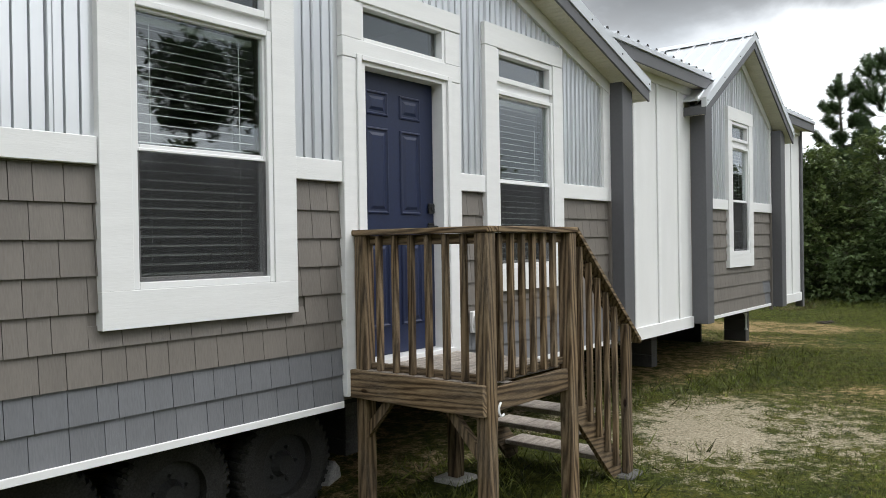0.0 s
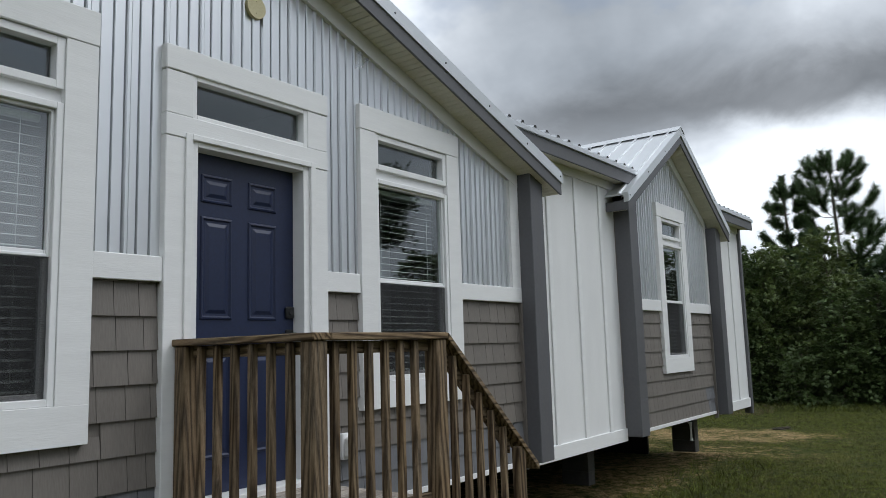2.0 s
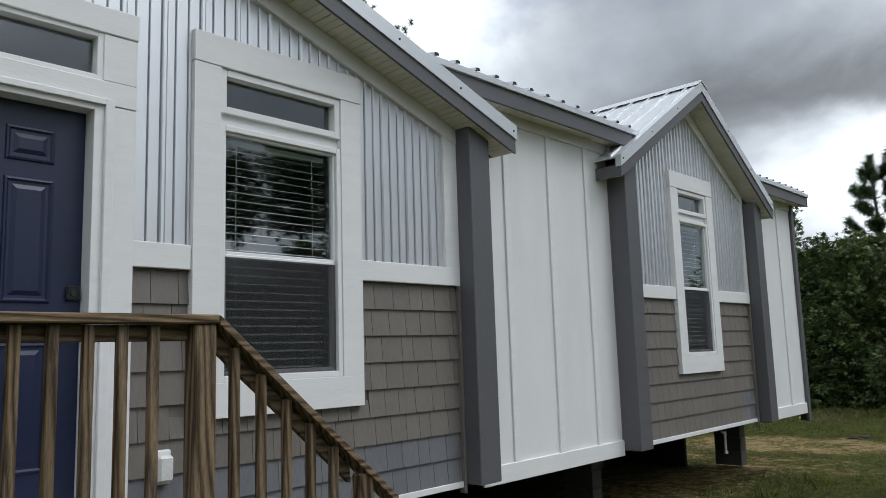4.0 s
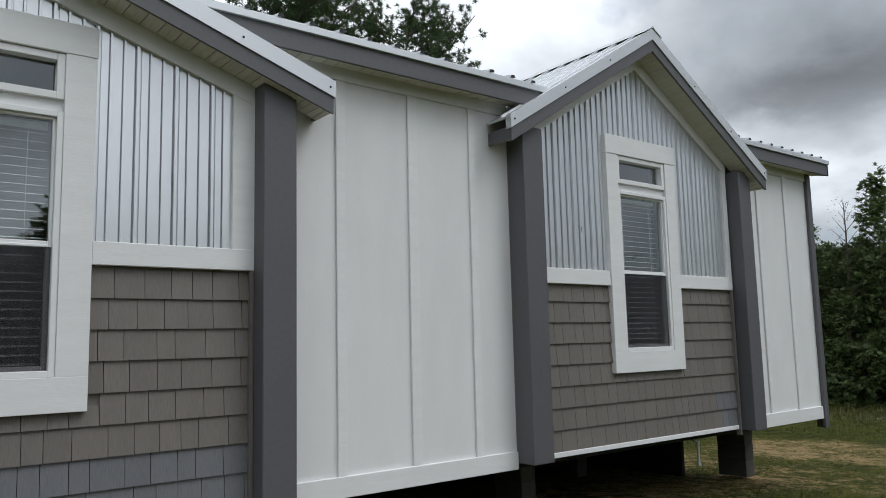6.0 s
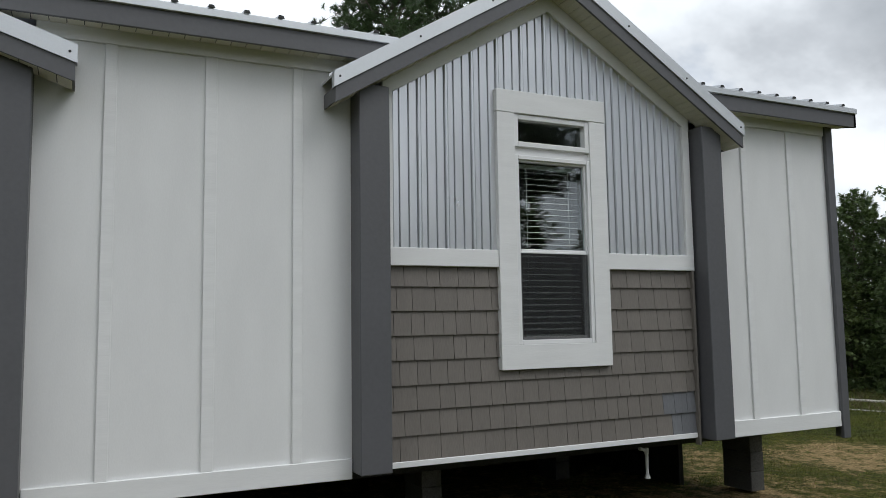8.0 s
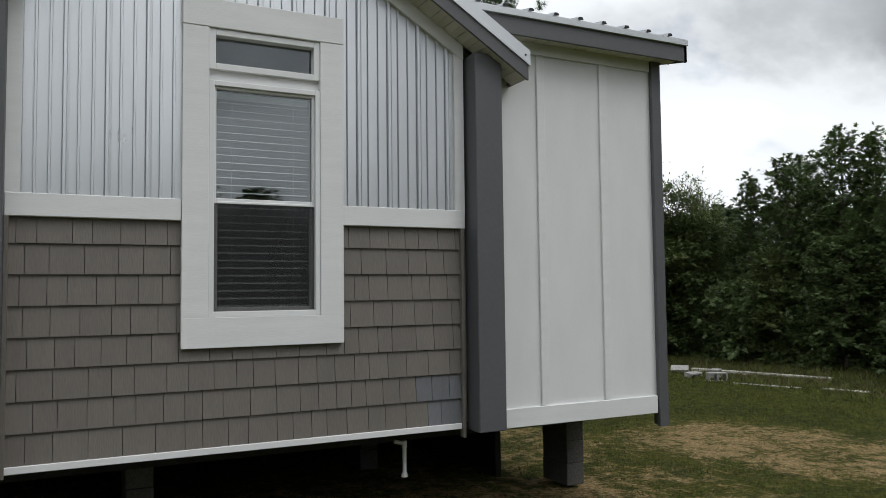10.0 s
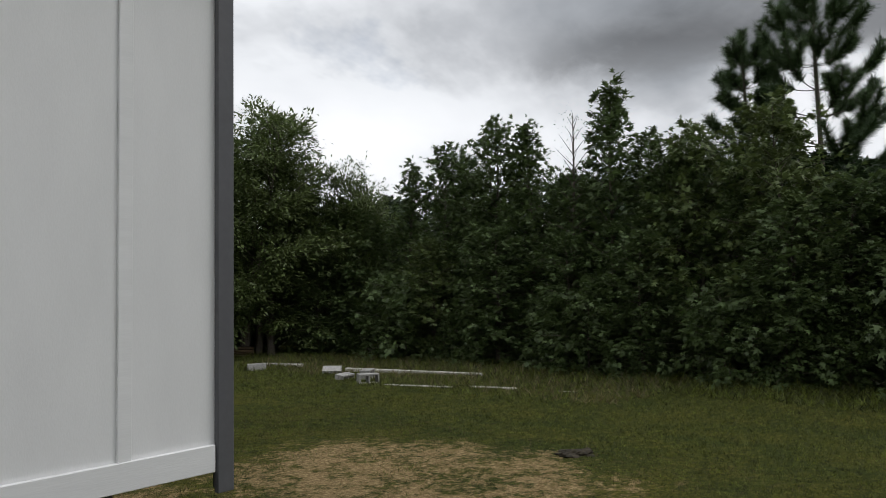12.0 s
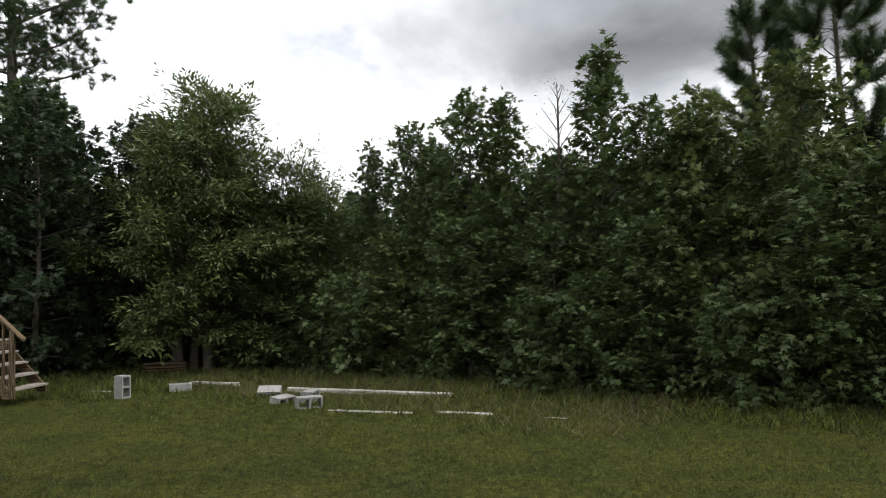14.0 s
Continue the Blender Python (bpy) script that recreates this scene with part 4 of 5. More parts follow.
# ---- under the house ----
def wheel(at, label):
    t = thing("wheel", label, "wheel", at, group="wheels of the tandem axles")
    bm = bmesh.new()
    prof = ((0.20, -0.085), (0.30, -0.10), (0.345, -0.085), (0.362, -0.055), (0.362, 0.055), (0.345, 0.085), (0.30, 0.10), (0.20, 0.085))
    n = 40
    rings = []
    for i in range(n):
        for lug, lo, hi in ((0.0, 0.0, 0.46), (0.018, 0.5, 0.96)):   # groove, then lug
            for e in (lo, hi):
                a = 2 * math.pi * (i + e) / n
                rings.append([bm.verts.new(((r + (lug if r > 0.33 else 0)) * math.cos(a), y, (r + (lug if r > 0.33 else 0)) * math.sin(a))) for r, y in prof])
    for i in range(len(rings)):
        a, b = rings[i], rings[(i + 1) % len(rings)]
        for k in range(len(prof)):
            bm.faces.new((a[k], a[(k + 1) % len(prof)], b[(k + 1) % len(prof)], b[k]))
    bmesh.ops.recalc_face_normals(bm, faces=bm.faces[:])
    part("tyre", bm, M_RUBBER, t, "worn black treaded tyre")
    bm = bmesh.new()
    tube(bm, (0, -0.02, 0), (0, 0.05, 0), 0.205, 0.205, 28)
    tube(bm, (0, -0.07, 0), (0, -0.02, 0), 0.06, 0.09, 16)
    for i in range(5):
        a = 2 * math.pi * i / 5
        tube(bm, (0.11 * math.cos(a), -0.05, 0.11 * math.sin(a)), (0.11 * math.cos(a), -0.02, 0.11 * math.sin(a)), 0.014, 0.014, 6)
    part("rim", bm, M_RIM, t, "dull steel rim")
    return t


w0 = wheel((3.40, 0.46, 0.40), "muddy black trailer wheel under the house")
for x in (2.60, 1.80):
    copy_thing(w0, pose(x, 0.48, 0.40, 0, 20 * x, 0))


def block_mesh(name="concrete_block", mat=M_CONC):
    """A two-core hollow block lying on its side, 0.39 x 0.19 x 0.19."""
    bm = bmesh.new()
    L, H, D = 0.39, 0.19, 0.19
    for a, b in ((-L / 2, -L / 2 + 0.03), (-0.015, 0.015), (L / 2 - 0.03, L / 2)):
        box(bm, a, b, -D / 2, D / 2, 0.03, H - 0.03, 0.0)
    box(bm, -L / 2, L / 2, -D / 2, D / 2, 0.0, 0.03, 0.003)
    box(bm, -L / 2, L / 2, -D / 2, D / 2, H - 0.03, H, 0.003)
    return mesh_of(name, bm, mat)


BLOCK = block_mesh()
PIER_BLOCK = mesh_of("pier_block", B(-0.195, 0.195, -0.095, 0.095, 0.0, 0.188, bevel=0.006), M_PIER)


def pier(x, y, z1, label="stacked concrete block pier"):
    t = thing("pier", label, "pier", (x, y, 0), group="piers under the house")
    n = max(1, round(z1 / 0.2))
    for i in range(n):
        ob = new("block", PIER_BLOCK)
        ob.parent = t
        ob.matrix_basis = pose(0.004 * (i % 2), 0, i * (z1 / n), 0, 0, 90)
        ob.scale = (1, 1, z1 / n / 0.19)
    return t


for x, y in ((-1.5, 1.3), (0.4, 1.3), (4.7, 1.3), (10.62, 1.23), (14.34, 1.1)):
    pier(x, y, 0.60)
for x in (0.4, 4.6, 8.8, 12.9):
    pier(x, 2.6, 0.60)
# drain pipe stub
t = thing("drain_pipe", "white plastic pipe stub hanging under the floor", "pipe", (12.37, 0.30, 0.55))
bm = bmesh.new()
tube(bm, (-0.08, 0.0, 0.14), (0.0, 0.0, 0.12), 0.015, 0.015, 10)
tube(bm, (0.0, 0.0, 0.13), (0.0, 0.0, -0.10), 0.015, 0.015, 10)
part("pipe", bm, M_PVC, t)
bm = bmesh.new()
tube(bm, (0.0, 0.0, 0.09), (0.0, 0.0, 0.14), 0.020, 0.020, 10)
part("collar", bm, M_PVC, t)
part("foot_collar", tube(bmesh.new(), (0.0, 0.0, -0.12), (0.0, 0.0, -0.09), 0.026, 0.02, 10), M_PVC, t)
# electric outlet with a clear cover beside the door
t = thing("outlet_box", "white outdoor outlet with a clear bubble cover", "outlet", (4.98, 0.02, 1.22))
part("plate", B(-0.05, 0.05, -0.02, 0.012, -0.085, 0.085, bevel=0.006), M_VINYL, t)
part("cover", B(-0.04, 0.04, -0.075, -0.02, -0.07, 0.06, bevel=0.012), M_PVC, t)
# white hook on the porch corner
bm = bmesh.new()
for i in range(7):
    a0, a1 = [math.pi * (0.6 + 0.16 * k) for k in (i, i + 1)]
    tube(bm, (0.03 * math.cos(a0), 0, 0.04 * math.sin(a0)), (0.03 * math.cos(a1), 0, 0.04 * math.sin(a1)), 0.007, 0.007, 6)
hook = part("wire_hook", bm, M_VINYL, None)
hook.matrix_basis = pose(3.70, -1.125, 0.90, 0, 0, 0)
tagged(hook, "white bent wire hook on the porch rim", "hook")
# broken concrete under the porch edge
rub = part("concrete_rubble", prism(bmesh.new(), [(-0.12, 0), (0.14, 0), (0.11, 0.1), (0.02, 0.17), (-0.09, 0.09)], -0.08, 0.1, bevel=0.01), M_CONC, None)
rub.matrix_basis = pose(4.05, 0.75, 0.05, 0, 0, 25)
tagged(rub, "broken grey concrete lump on the soil", "rubble")

# dark soil heap on the lawn
bm = bmesh.new()
bmesh.ops.create_icosphere(bm, subdivisions=4, radius=1.0)
for v in bm.verts:
    k = 0.75 + 0.5 * noise.noise(v.co * 1.7) + 0.22 * noise.noise(v.co * 5.0) + 0.10 * noise.noise(v.co * 13.0)
    v.co = Vector((v.co.x * 0.27 * k, v.co.y * 0.2 * k, max(-0.03, v.co.z * (0.05 + 0.07 * abs(noise.noise(v.co * 6.0))) * k)))
M_SOIL = material("dark_soil", (0.035, 0.028, 0.016), 0.95, var=0.4, scale=14, fine_scale=60, bump=1.0)
heap = part("soil_mound", bm, M_SOIL, None, smooth=True)
heap.matrix_basis = pose(19.5, 0.75, height_at(19.5, 0.75), 0, 0, -40)
tagged(heap, "small dark mound of dug soil on the lawn", "soil")

# ---- loose blocks and timbers by the woods ----
for x, y, z, rx, ry, rz, lab in ((21.25, 10.5, 0.05, 0, 90, 12, "hollow concrete block standing on end in the grass"), (22.28, 6.85, -0.15, 0, 0, -28, "hollow concrete block lying on the lawn"), (22.5, 7.75, -0.235, 8, 0, 10, "hollow concrete block half sunk in grass"), (23.0, 8.65, -0.2, 30, 0, -50, "tilted hollow concrete block in weeds"), (22.5, 10.6, -0.11, 90, 0, -30, "hollow concrete block lying flat in weeds"), (22.75, 7.35, -0.15, 0, 0, 30, "hollow concrete block beside a timber")):
    ob = new("concrete_block", BLOCK)
    ob.matrix_basis = pose(x, y, z, rx, ry, rz)
    tagged(ob, lab, "block", group="loose concrete blocks")
M_PALE = material("pale_timber", (0.48, 0.46, 0.40), 0.85, var=0.45, scale=5, bump=0.5, stretch=(0.5, 6, 6))
for x0, y0, x1, y1, w, h, lab in ((22.27, 6.42, 22.74, 5.19, 0.10, 0.06, "pale weathered timber lying in the lawn"), (23.0, 4.98, 23.27, 4.18, 0.10, 0.06, "pale weathered timber end in the lawn"), (23.34, 3.86, 23.64, 3.2, 0.045, 0.03, "thin pale board in the grass"), (23.45, 8.72, 24.34, 5.72, 0.12, 0.10, "long pale timber at the edge of the weeds"), (23.1, 11.2, 23.48, 10.2, 0.12, 0.09, "pale timber among weeds"), (21.5, 11.85, 21.75, 11.1, 0.1, 0.06, "short pale board among weeds")):
    L, a = math.hypot(x1 - x0, y1 - y0), math.degrees(math.atan2(y1 - y0, x1 - x0))
    ob = part("timber", B(0, L, -w / 2, w / 2, -0.02, h, bevel=0.012), M_PALE, None)
    ob.matrix_basis = pose(x0, y0, -0.18, 0, 0, a)
    tagged(ob, lab, "timber", group="timbers on the lawn")
t = thing("timber_stack", "low stack of dark weathered boards in weeds", "lumber", (23.9, 13.4, -0.15))
for i in range(4):
    b = part("board", B(-0.45, 0.45, -0.09, 0.09, 0.07 * i, 0.07 * i + 0.05, bevel=0.006), M_WOOD_X, t)
    b.rotation_euler.z = -0.7 + 0.06 * (i % 2)


# ---- plants ----
def leaf_mesh(name, pos, axis, normal, length, width, mat, shape="star"):
    """Many small leaves as one mesh; every leaf is its own island."""
    pos, axis, normal = (np.asarray(v, float) for v in (pos, axis, normal))
    axis /= np.linalg.norm(axis, axis=1)[:, None] + 1e-9
    side = np.cross(normal, axis)
    side /= np.linalg.norm(side, axis=1)[:, None] + 1e-9
    up = np.cross(axis, side)
    if shape == "star":
        out = np.array([(0.34, 0.0, 0.03), (0.0, 0.0, 0.0), (0.10, -0.45, -0.07), (0.30, -0.13, 0.02), (0.66, -0.46, -0.09), (0.54, -0.12, 0.02), (1.0, 0.0, -0.12), (0.54, 0.12, 0.02), (0.66, 0.46, -0.09), (0.30, 0.13, 0.02), (0.10, 0.45, -0.07)])
        tris = np.array([(0, k, k + 1 if k < 10 else 1) for k in range(1, 11)])
    elif shape == "lance":
        out = np.array([(0.0, 0.0, 0.0), (0.4, -0.5, 0.02), (1.0, 0.0, -0.12), (0.4, 0.5, 0.02)])
        tris = np.array([(0, 1, 3), (1, 2, 3)])
    else:
        out = np.array([(0.0, -0.5, 0.0), (1.0, 0.0, 0.0), (0.0, 0.5, 0.0)])
        tris = np.array([(0, 1, 2)])
    L, W = np.asarray(length)[:, None, None], np.asarray(width)[:, None, None]
    v = pos[:, None] + axis[:, None] * out[None, :, :1] * L + side[:, None] * out[None, :, 1:2] * W + up[:, None] * out[None, :, 2:] * L
    n, k = len(pos), len(out)
    f = (tris[None] + (np.arange(n) * k)[:, None, None]).reshape(-1, 3)
    me = bpy.data.meshes.new(name)
    me.vertices.add(n * k)
    me.vertices.foreach_set("co", v.reshape(-1).astype(np.float32))
    me.loops.add(f.size)
    me.loops.foreach_set("vertex_index", f.reshape(-1).astype(np.int32))
    me.polygons.add(len(f))
    me.polygons.foreach_set("loop_start", np.arange(0, f.size, 3, dtype=np.int32))
    me.update(calc_edges=True)
    me.materials.append(mat)
    return me


def unit(v):
    return v / (np.linalg.norm(v) + 1e-9)


def branch(bm, pts, r0, r1, sides=5):
    n = len(pts) - 1
    for i in range(n):
        tube(bm, pts[i], pts[i + 1], r0 + (r1 - r0) * i / n, r0 + (r1 - r0) * (i + 1) / n, sides, cap=False)


def broadleaf(label, seed, height, radius, n_limb, per_limb, leaf, mat, shape="star", low=0.05, cone=0.5, steep=0.55, spread=0.17, stems=1):
    """A sapling: leader, spiralling limbs with twigs, leaves in loose sprays along the twigs."""
    rng = np.random.default_rng(seed)
    t = thing("tree", label, "tree", group="trees at the edge of the woods")
    trunk, limbs = bmesh.new(), bmesh.new()
    P, A, N = [], [], []
    for st in range(stems):
        lean = rng.normal(0, 0.006 if stems == 1 else 0.16, 2)
        base = rng.normal(0, 0.0 if stems == 1 else 0.25, 2)
        hh = height * (1.0 if st == 0 else rng.uniform(0.75, 0.97))
        spine = [np.array((base[0] + lean[0] * z + 0.05 * math.sin(z * 1.3 + seed), base[1] + lean[1] * z + 0.05 * math.cos(z * 1.1 + seed), z)) for z in np.linspace(0, hh, 9)]
        branch(trunk, spine, 0.014 * height, 0.006, 7)

        def on_spine(z):
            k = min(7.999, z / hh * 8)
            i = int(k)
            return spine[i] * (1 - k + i) + spine[i + 1] * (k - i)
        for k in range(n_limb // stems):
            f = (k + rng.uniform(0, 1)) / (n_limb // stems)
            z = hh * (low + (0.985 - low) * f)
            az = k * 2.399963 + rng.uniform(-0.4, 0.4) + st
            prof = (1 - f) ** cone * (0.55 + 0.45 * min(1, f / 0.25)) + 0.07
            ln = radius * prof * rng.uniform(0.65, 1.2)
            rise = steep * (0.25 + 1.3 * f) + rng.uniform(-0.2, 0.2)
            d = unit(np.array((math.cos(az), math.sin(az), rise)))
            root = on_spine(z)
            pts = [root + d * ln * u + np.array((0, 0, -0.22 * ln * u * u * (1 - f))) for u in np.linspace(0, 1, 5)]
            branch(limbs, pts, 0.004 * height * (1 - 0.6 * f), 0.003, 4)
            m = max(8, int(per_limb * (0.35 + ln / radius)))
            twig = rng.uniform(0.22, 1.02, m) ** 0.85
            sprays = rng.integers(0, max(3, m // 9), m)
            off = rng.normal(0, 1, (max(3, m // 9), 3)) * spread * np.array((1, 1, 0.75))
            tb = rng.uniform(0.25, 1.02, max(3, m // 9))
            for j in range(m):
                u = 0.75 * tb[sprays[j]] + 0.25 * twig[j]
                k4 = min(3.999, u * 4)
                i4 = int(k4)
                c = pts[i4] * (1 - k4 + i4) + pts[i4 + 1] * (k4 - i4)
                s = off[sprays[j]] * min(1.0, 0.35 + ln) + rng.normal(0, 0.055, 3)
                P.append(c + s)
                A.append(unit(s + 0.25 * d + np.array((0, 0, -0.10))) + rng.normal(0, 0.45, 3))
                N.append(np.array((0, 0, 1.0)) + 0.5 * d + rng.normal(0, 0.45, 3))
    n = len(P)
    size = rng.uniform(0.75, 1.25, n) * leaf
    part("trunk", trunk, M_BARK, t, smooth=True)
    tagged(part("branchwork", limbs, M_BARK, t, smooth=True), kind="stuff")
    crown = new("crown", leaf_mesh("crown", P, A, N, size, size * (1.15 if shape == "star" else 0.33), mat, shape))
    crown.parent = t
    tagged(crown, kind="stuff")
    return t


def young_pine(label, seed, height, reach):
    rng = np.random.default_rng(seed)
    t = thing("pine_tree", label, "tree", group="young pines")
    trunk, limbs = bmesh.new(), bmesh.new()
    spine = [np.array((0.04 * math.sin(z), 0.04 * math.cos(z * 0.8), z)) for z in np.linspace(0, height, 12)]
    branch(trunk, spine, 0.012 * height, 0.02, 7)
    P, A, N, L = [], [], [], []

    def brush(pts, start, count, nl):
        for u in rng.uniform(start, 1.0, count):
            k = min(len(pts) - 1.001, u * (len(pts) - 1))
            i = int(k)
            c = pts[i] * (1 - k + i) + pts[i + 1] * (k - i)
            d = unit(pts[i + 1] - pts[i])
            r = rng.normal(0, 1, 3)
            r = unit(r - d * np.dot(r, d))
            P.append(c)
            A.append(unit(r + d * rng.uniform(0.2, 1.3)))
            N.append(rng.normal(0, 1, 3))
            L.append(nl * rng.uniform(0.55, 1.2))

    z = height * 0.40
    k = 0
    while z < height * 0.95:
        f = (z - height * 0.40) / (height * 0.60)
        arms = 5 if k % 2 else 4
        for b in range(arms):
            az = k * 1.1 + b * 2 * math.pi / arms + rng.uniform(-0.3, 0.3)
            ln = reach * (1.0 - 0.62 * f) * rng.uniform(0.7, 1.12)
            h = np.array((math.cos(az), math.sin(az), 0))
            root = np.array((0.04 * math.sin(z), 0.04 * math.cos(z * 0.8), z))
            pts = [root + h * ln * (1.12 * u - 0.30 * u * u) + np.array((0, 0, ln * (0.04 * u + (0.30 + 0.5 * f) * u ** 2.4))) for u in np.linspace(0, 1, 8)]
            branch(limbs, pts, 0.024 * (1.1 - f), 0.011, 5)
            brush(pts, 0.36, int(640 * ln + 120), 0.28)
            for s in (-1, 1):
                if ln > 0.6:
                    m = pts[4]
                    h2 = np.array((math.cos(az + s * 0.7), math.sin(az + s * 0.7), 0.25))
                    q = [m + h2 * ln * 0.36 * u + np.array((0, 0, 0.2 * ln * u ** 2)) for u in np.linspace(0, 1, 5)]
                    branch(limbs, q, 0.011, 0.007, 4)
                    brush(q, 0.2, int(420 * ln), 0.26)
        z += 0.74 * (1.05 - 0.45 * f)
        k += 1
    brush(spine, 0.90, 900, 0.26)
    brush(spine, 0.62, 1300, 0.24)
    part("trunk", trunk, M_BARK, t, smooth=True)
    tagged(part("branchwork", limbs, M_BARK, t, smooth=True), kind="stuff")
    L = np.array(L)
    crown = new("crown", leaf_mesh("crown", P, A, N, L, np.full(len(L), 0.011), M_NEEDLE, "blade"))
    crown.parent = t
    tagged(crown, kind="stuff")
    return t


def tall_pine(label, seed, height, crown_from, reach):
    rng = np.random.default_rng(seed)
    t = thing("tall_pine", label, "tree", group="tall pines")
    trunk, limbs = bmesh.new(), bmesh.new()
    spine = [np.array((0.2 * math.sin(z * 0.3 + seed), 0.2 * math.cos(z * 0.25), z)) for z in np.linspace(0, height * 0.97, 12)]
    branch(trunk, spine, 0.24, 0.04, 8)
    P, A, N, L = [], [], [], []
    for k in range(46):
        f = (k + rng.uniform(0, 1)) / 46
        z = height * (crown_from + (0.96 - crown_from) * f)
        az = k * 2.4 + rng.uniform(-0.5, 0.5)
        ln = reach * (0.35 + 0.65 * math.sin(math.pi * (0.2 + 0.7 * f))) * rng.uniform(0.6, 1.1)
        root = np.array((0.2 * math.sin(z * 0.3 + seed), 0.2 * math.cos(z * 0.25), z))
        h = np.array((math.cos(az), math.sin(az), 0.15 + 0.5 * f))
        pts = [root + h * ln * u + np.array((0.12 * math.sin(5 * u + k), 0.12 * math.cos(4 * u + k), 0.25 * ln * u * u)) for u in np.linspace(0, 1, 6)]
        branch(limbs, pts, 0.05, 0.015, 5)
        for q in range(16):
            u = rng.uniform(0.4, 1.0)
            i = min(4, int(u * 5))
            c = pts[i] + (pts[i + 1] - pts[i]) * (u * 5 - i)
            e = c + rng.normal(0, 1, 3) * np.array((0.42, 0.42, 0.28)) * min(1, ln)
            branch(limbs, [c, e], 0.012, 0.006, 3)
            for tip in range(4):
                ce = e + rng.normal(0, 0.16, 3)
                for _ in range(40):
                    P.append(ce)
                    A.append(rng.normal(0, 1, 3) + np.array((0, 0, 0.5)))
                    N.append(rng.normal(0, 1, 3))
                    L.append(rng.uniform(0.16, 0.26))
    part("trunk", trunk, M_BARK, t, smooth=True)
    tagged(part("branchwork", limbs, M_BARK, t, smooth=True), kind="stuff")
    L = np.array(L)
    crown = new("crown", leaf_mesh("crown", P, A, N, L, np.full(len(L), 0.026), M_NEEDLE, "blade"))
    crown.parent = t
    tagged(crown, kind="stuff")
    return t


def place(ob, x, y, scale, turn, wide=1.0, label=""):
    c = copy_thing(ob, pose(x, y, height_at(x, y) - 0.03, 0, 0, turn) @ Matrix.Diagonal((scale * wide, scale * wide, scale, 1)))
    if label:
        c["label"] = label
    return c


GUM = [broadleaf("slender sweetgum sapling with dark green star leaves", 11, 6.0, 1.5, 72, 84, 0.132, M_LEAF),
       broadleaf("bushy sweetgum sapling leafy to the ground", 12, 5.4, 1.75, 72, 90, 0.132, M_LEAF, cone=0.42),
       broadleaf("narrow sweetgum sapling with a spiky top", 13, 6.2, 1.2, 66, 80, 0.132, M_LEAF, cone=0.62, steep=0.75),
       broadleaf("yellowish green leafy sapling at the wood edge", 14, 5.0, 1.6, 66, 86, 0.13, M_LEAF_B, cone=0.45)]
DARK = broadleaf("leafy tree deeper in the woods, leaf colour darkened for shade", 15, 6.0, 2.1, 64, 80, 0.27, M_LEAF_SHADED, cone=0.35)
SHADE = broadleaf("sweetgum at the wood edge, leaf colour darkened for shade", 18, 6.2, 1.6, 68, 80, 0.14, M_LEAF_SHADED, cone=0.45)
BUSH = broadleaf("low leafy bush under the trees", 16, 1.7, 1.15, 40, 54, 0.13, M_LEAF, low=0.02, cone=0.25, steep=0.35)
WILLOW = broadleaf("airy willow like tree with narrow leaves", 17, 6.6, 2.2, 120, 440, 0.125, M_LEAF_B, shape="lance", cone=0.28, steep=0.9, spread=0.21, stems=5, low=0.12)
YPINE = young_pine("young long needled pine above the saplings", 21, 8.75, 2.35)
YPINE2 = young_pine("slim young long needled pine", 22, 8.05, 1.5)
TPINE = tall_pine("tall loblolly pine with an open crown", 31, 17.0, 0.62, 2.8)

TPINE2 = tall_pine("pine with low open branches over the wood edge", 33, 16.3, 0.5, 3.6)
# front row of saplings: x, y, height, kind, turn
FRONT = ((27.3, 4.64, 6.4, 2, 10), (27.3, 6.71, 5.75, 2, 70), (27.3, 7.65, 5.9, 0, 120), (27.3, 9.28, 5.5, 0, 200), (27.2, 10.35, 5.15, 2, 260), (27.4, 8.38, 4.6, 1, 30), (27.4, 5.6, 4.4, 1, 95),
         (27.3, 3.65, 5.1, 0, 140), (27.2, 3.0, 4.5, 1, 190), (27.3, 2.63, 5.0, 3, 15), (27.4, 1.9, 4.3, 0, 300), (27.3, 1.07, 5.3, 3, 80), (27.0, -0.2, 3.7, 1, 165), (27.6, -0.9, 3.9, 0, 220), (27.4, -2.0, 5.9, 0, 20), (27.6, -3.4, 6.1, 1, 115),
         (26.5, 0.6, 3.4, 1, 250), (26.4, 7.0, 3.2, 1, 330), (26.3, 8.9, 3.0, 3, 60), (26.5, 5.2, 3.0, 1, 10), (26.2, 3.4, 2.9, 1, 205), (26.6, -1.6, 3.4, 1, 75),
         (26.6, 11.8, 4.0, 1, 40), (26.2, 13.6, 4.6, 3, 100), (22.4, 17.2, 6.9, 0, 150), (23.6, 17.6, 6.9, 2, 210), (21.2, 18.0, 6.3, 1, 20), (20.0, 18.6, 6.2, 0, 75), (24.6, 15.4, 4.6, 1, 330), (22.6, 15.9, 3.2, 3, 290), (21.0, 16.6, 3.4, 1, 10), (18.5, 18.2, 6.0, 1, 45), (16.8, 18.8, 6.3, 2, 85), (25.6, 12.3, 2.8, 1, 140), (25.3, 14.2, 2.6, 3, 250))
BASE_H = (6.0, 5.4, 6.2, 5.0)
for x, y, h, k, turn in FRONT:
    s = (h - 0.15) / BASE_H[k]
    place(GUM[k], x, y - 0.15, s, turn, wide=1.0 if h > 4 else 1.35)
place(WILLOW, 24.6, 13.3, 0.97, 30, wide=1.25)
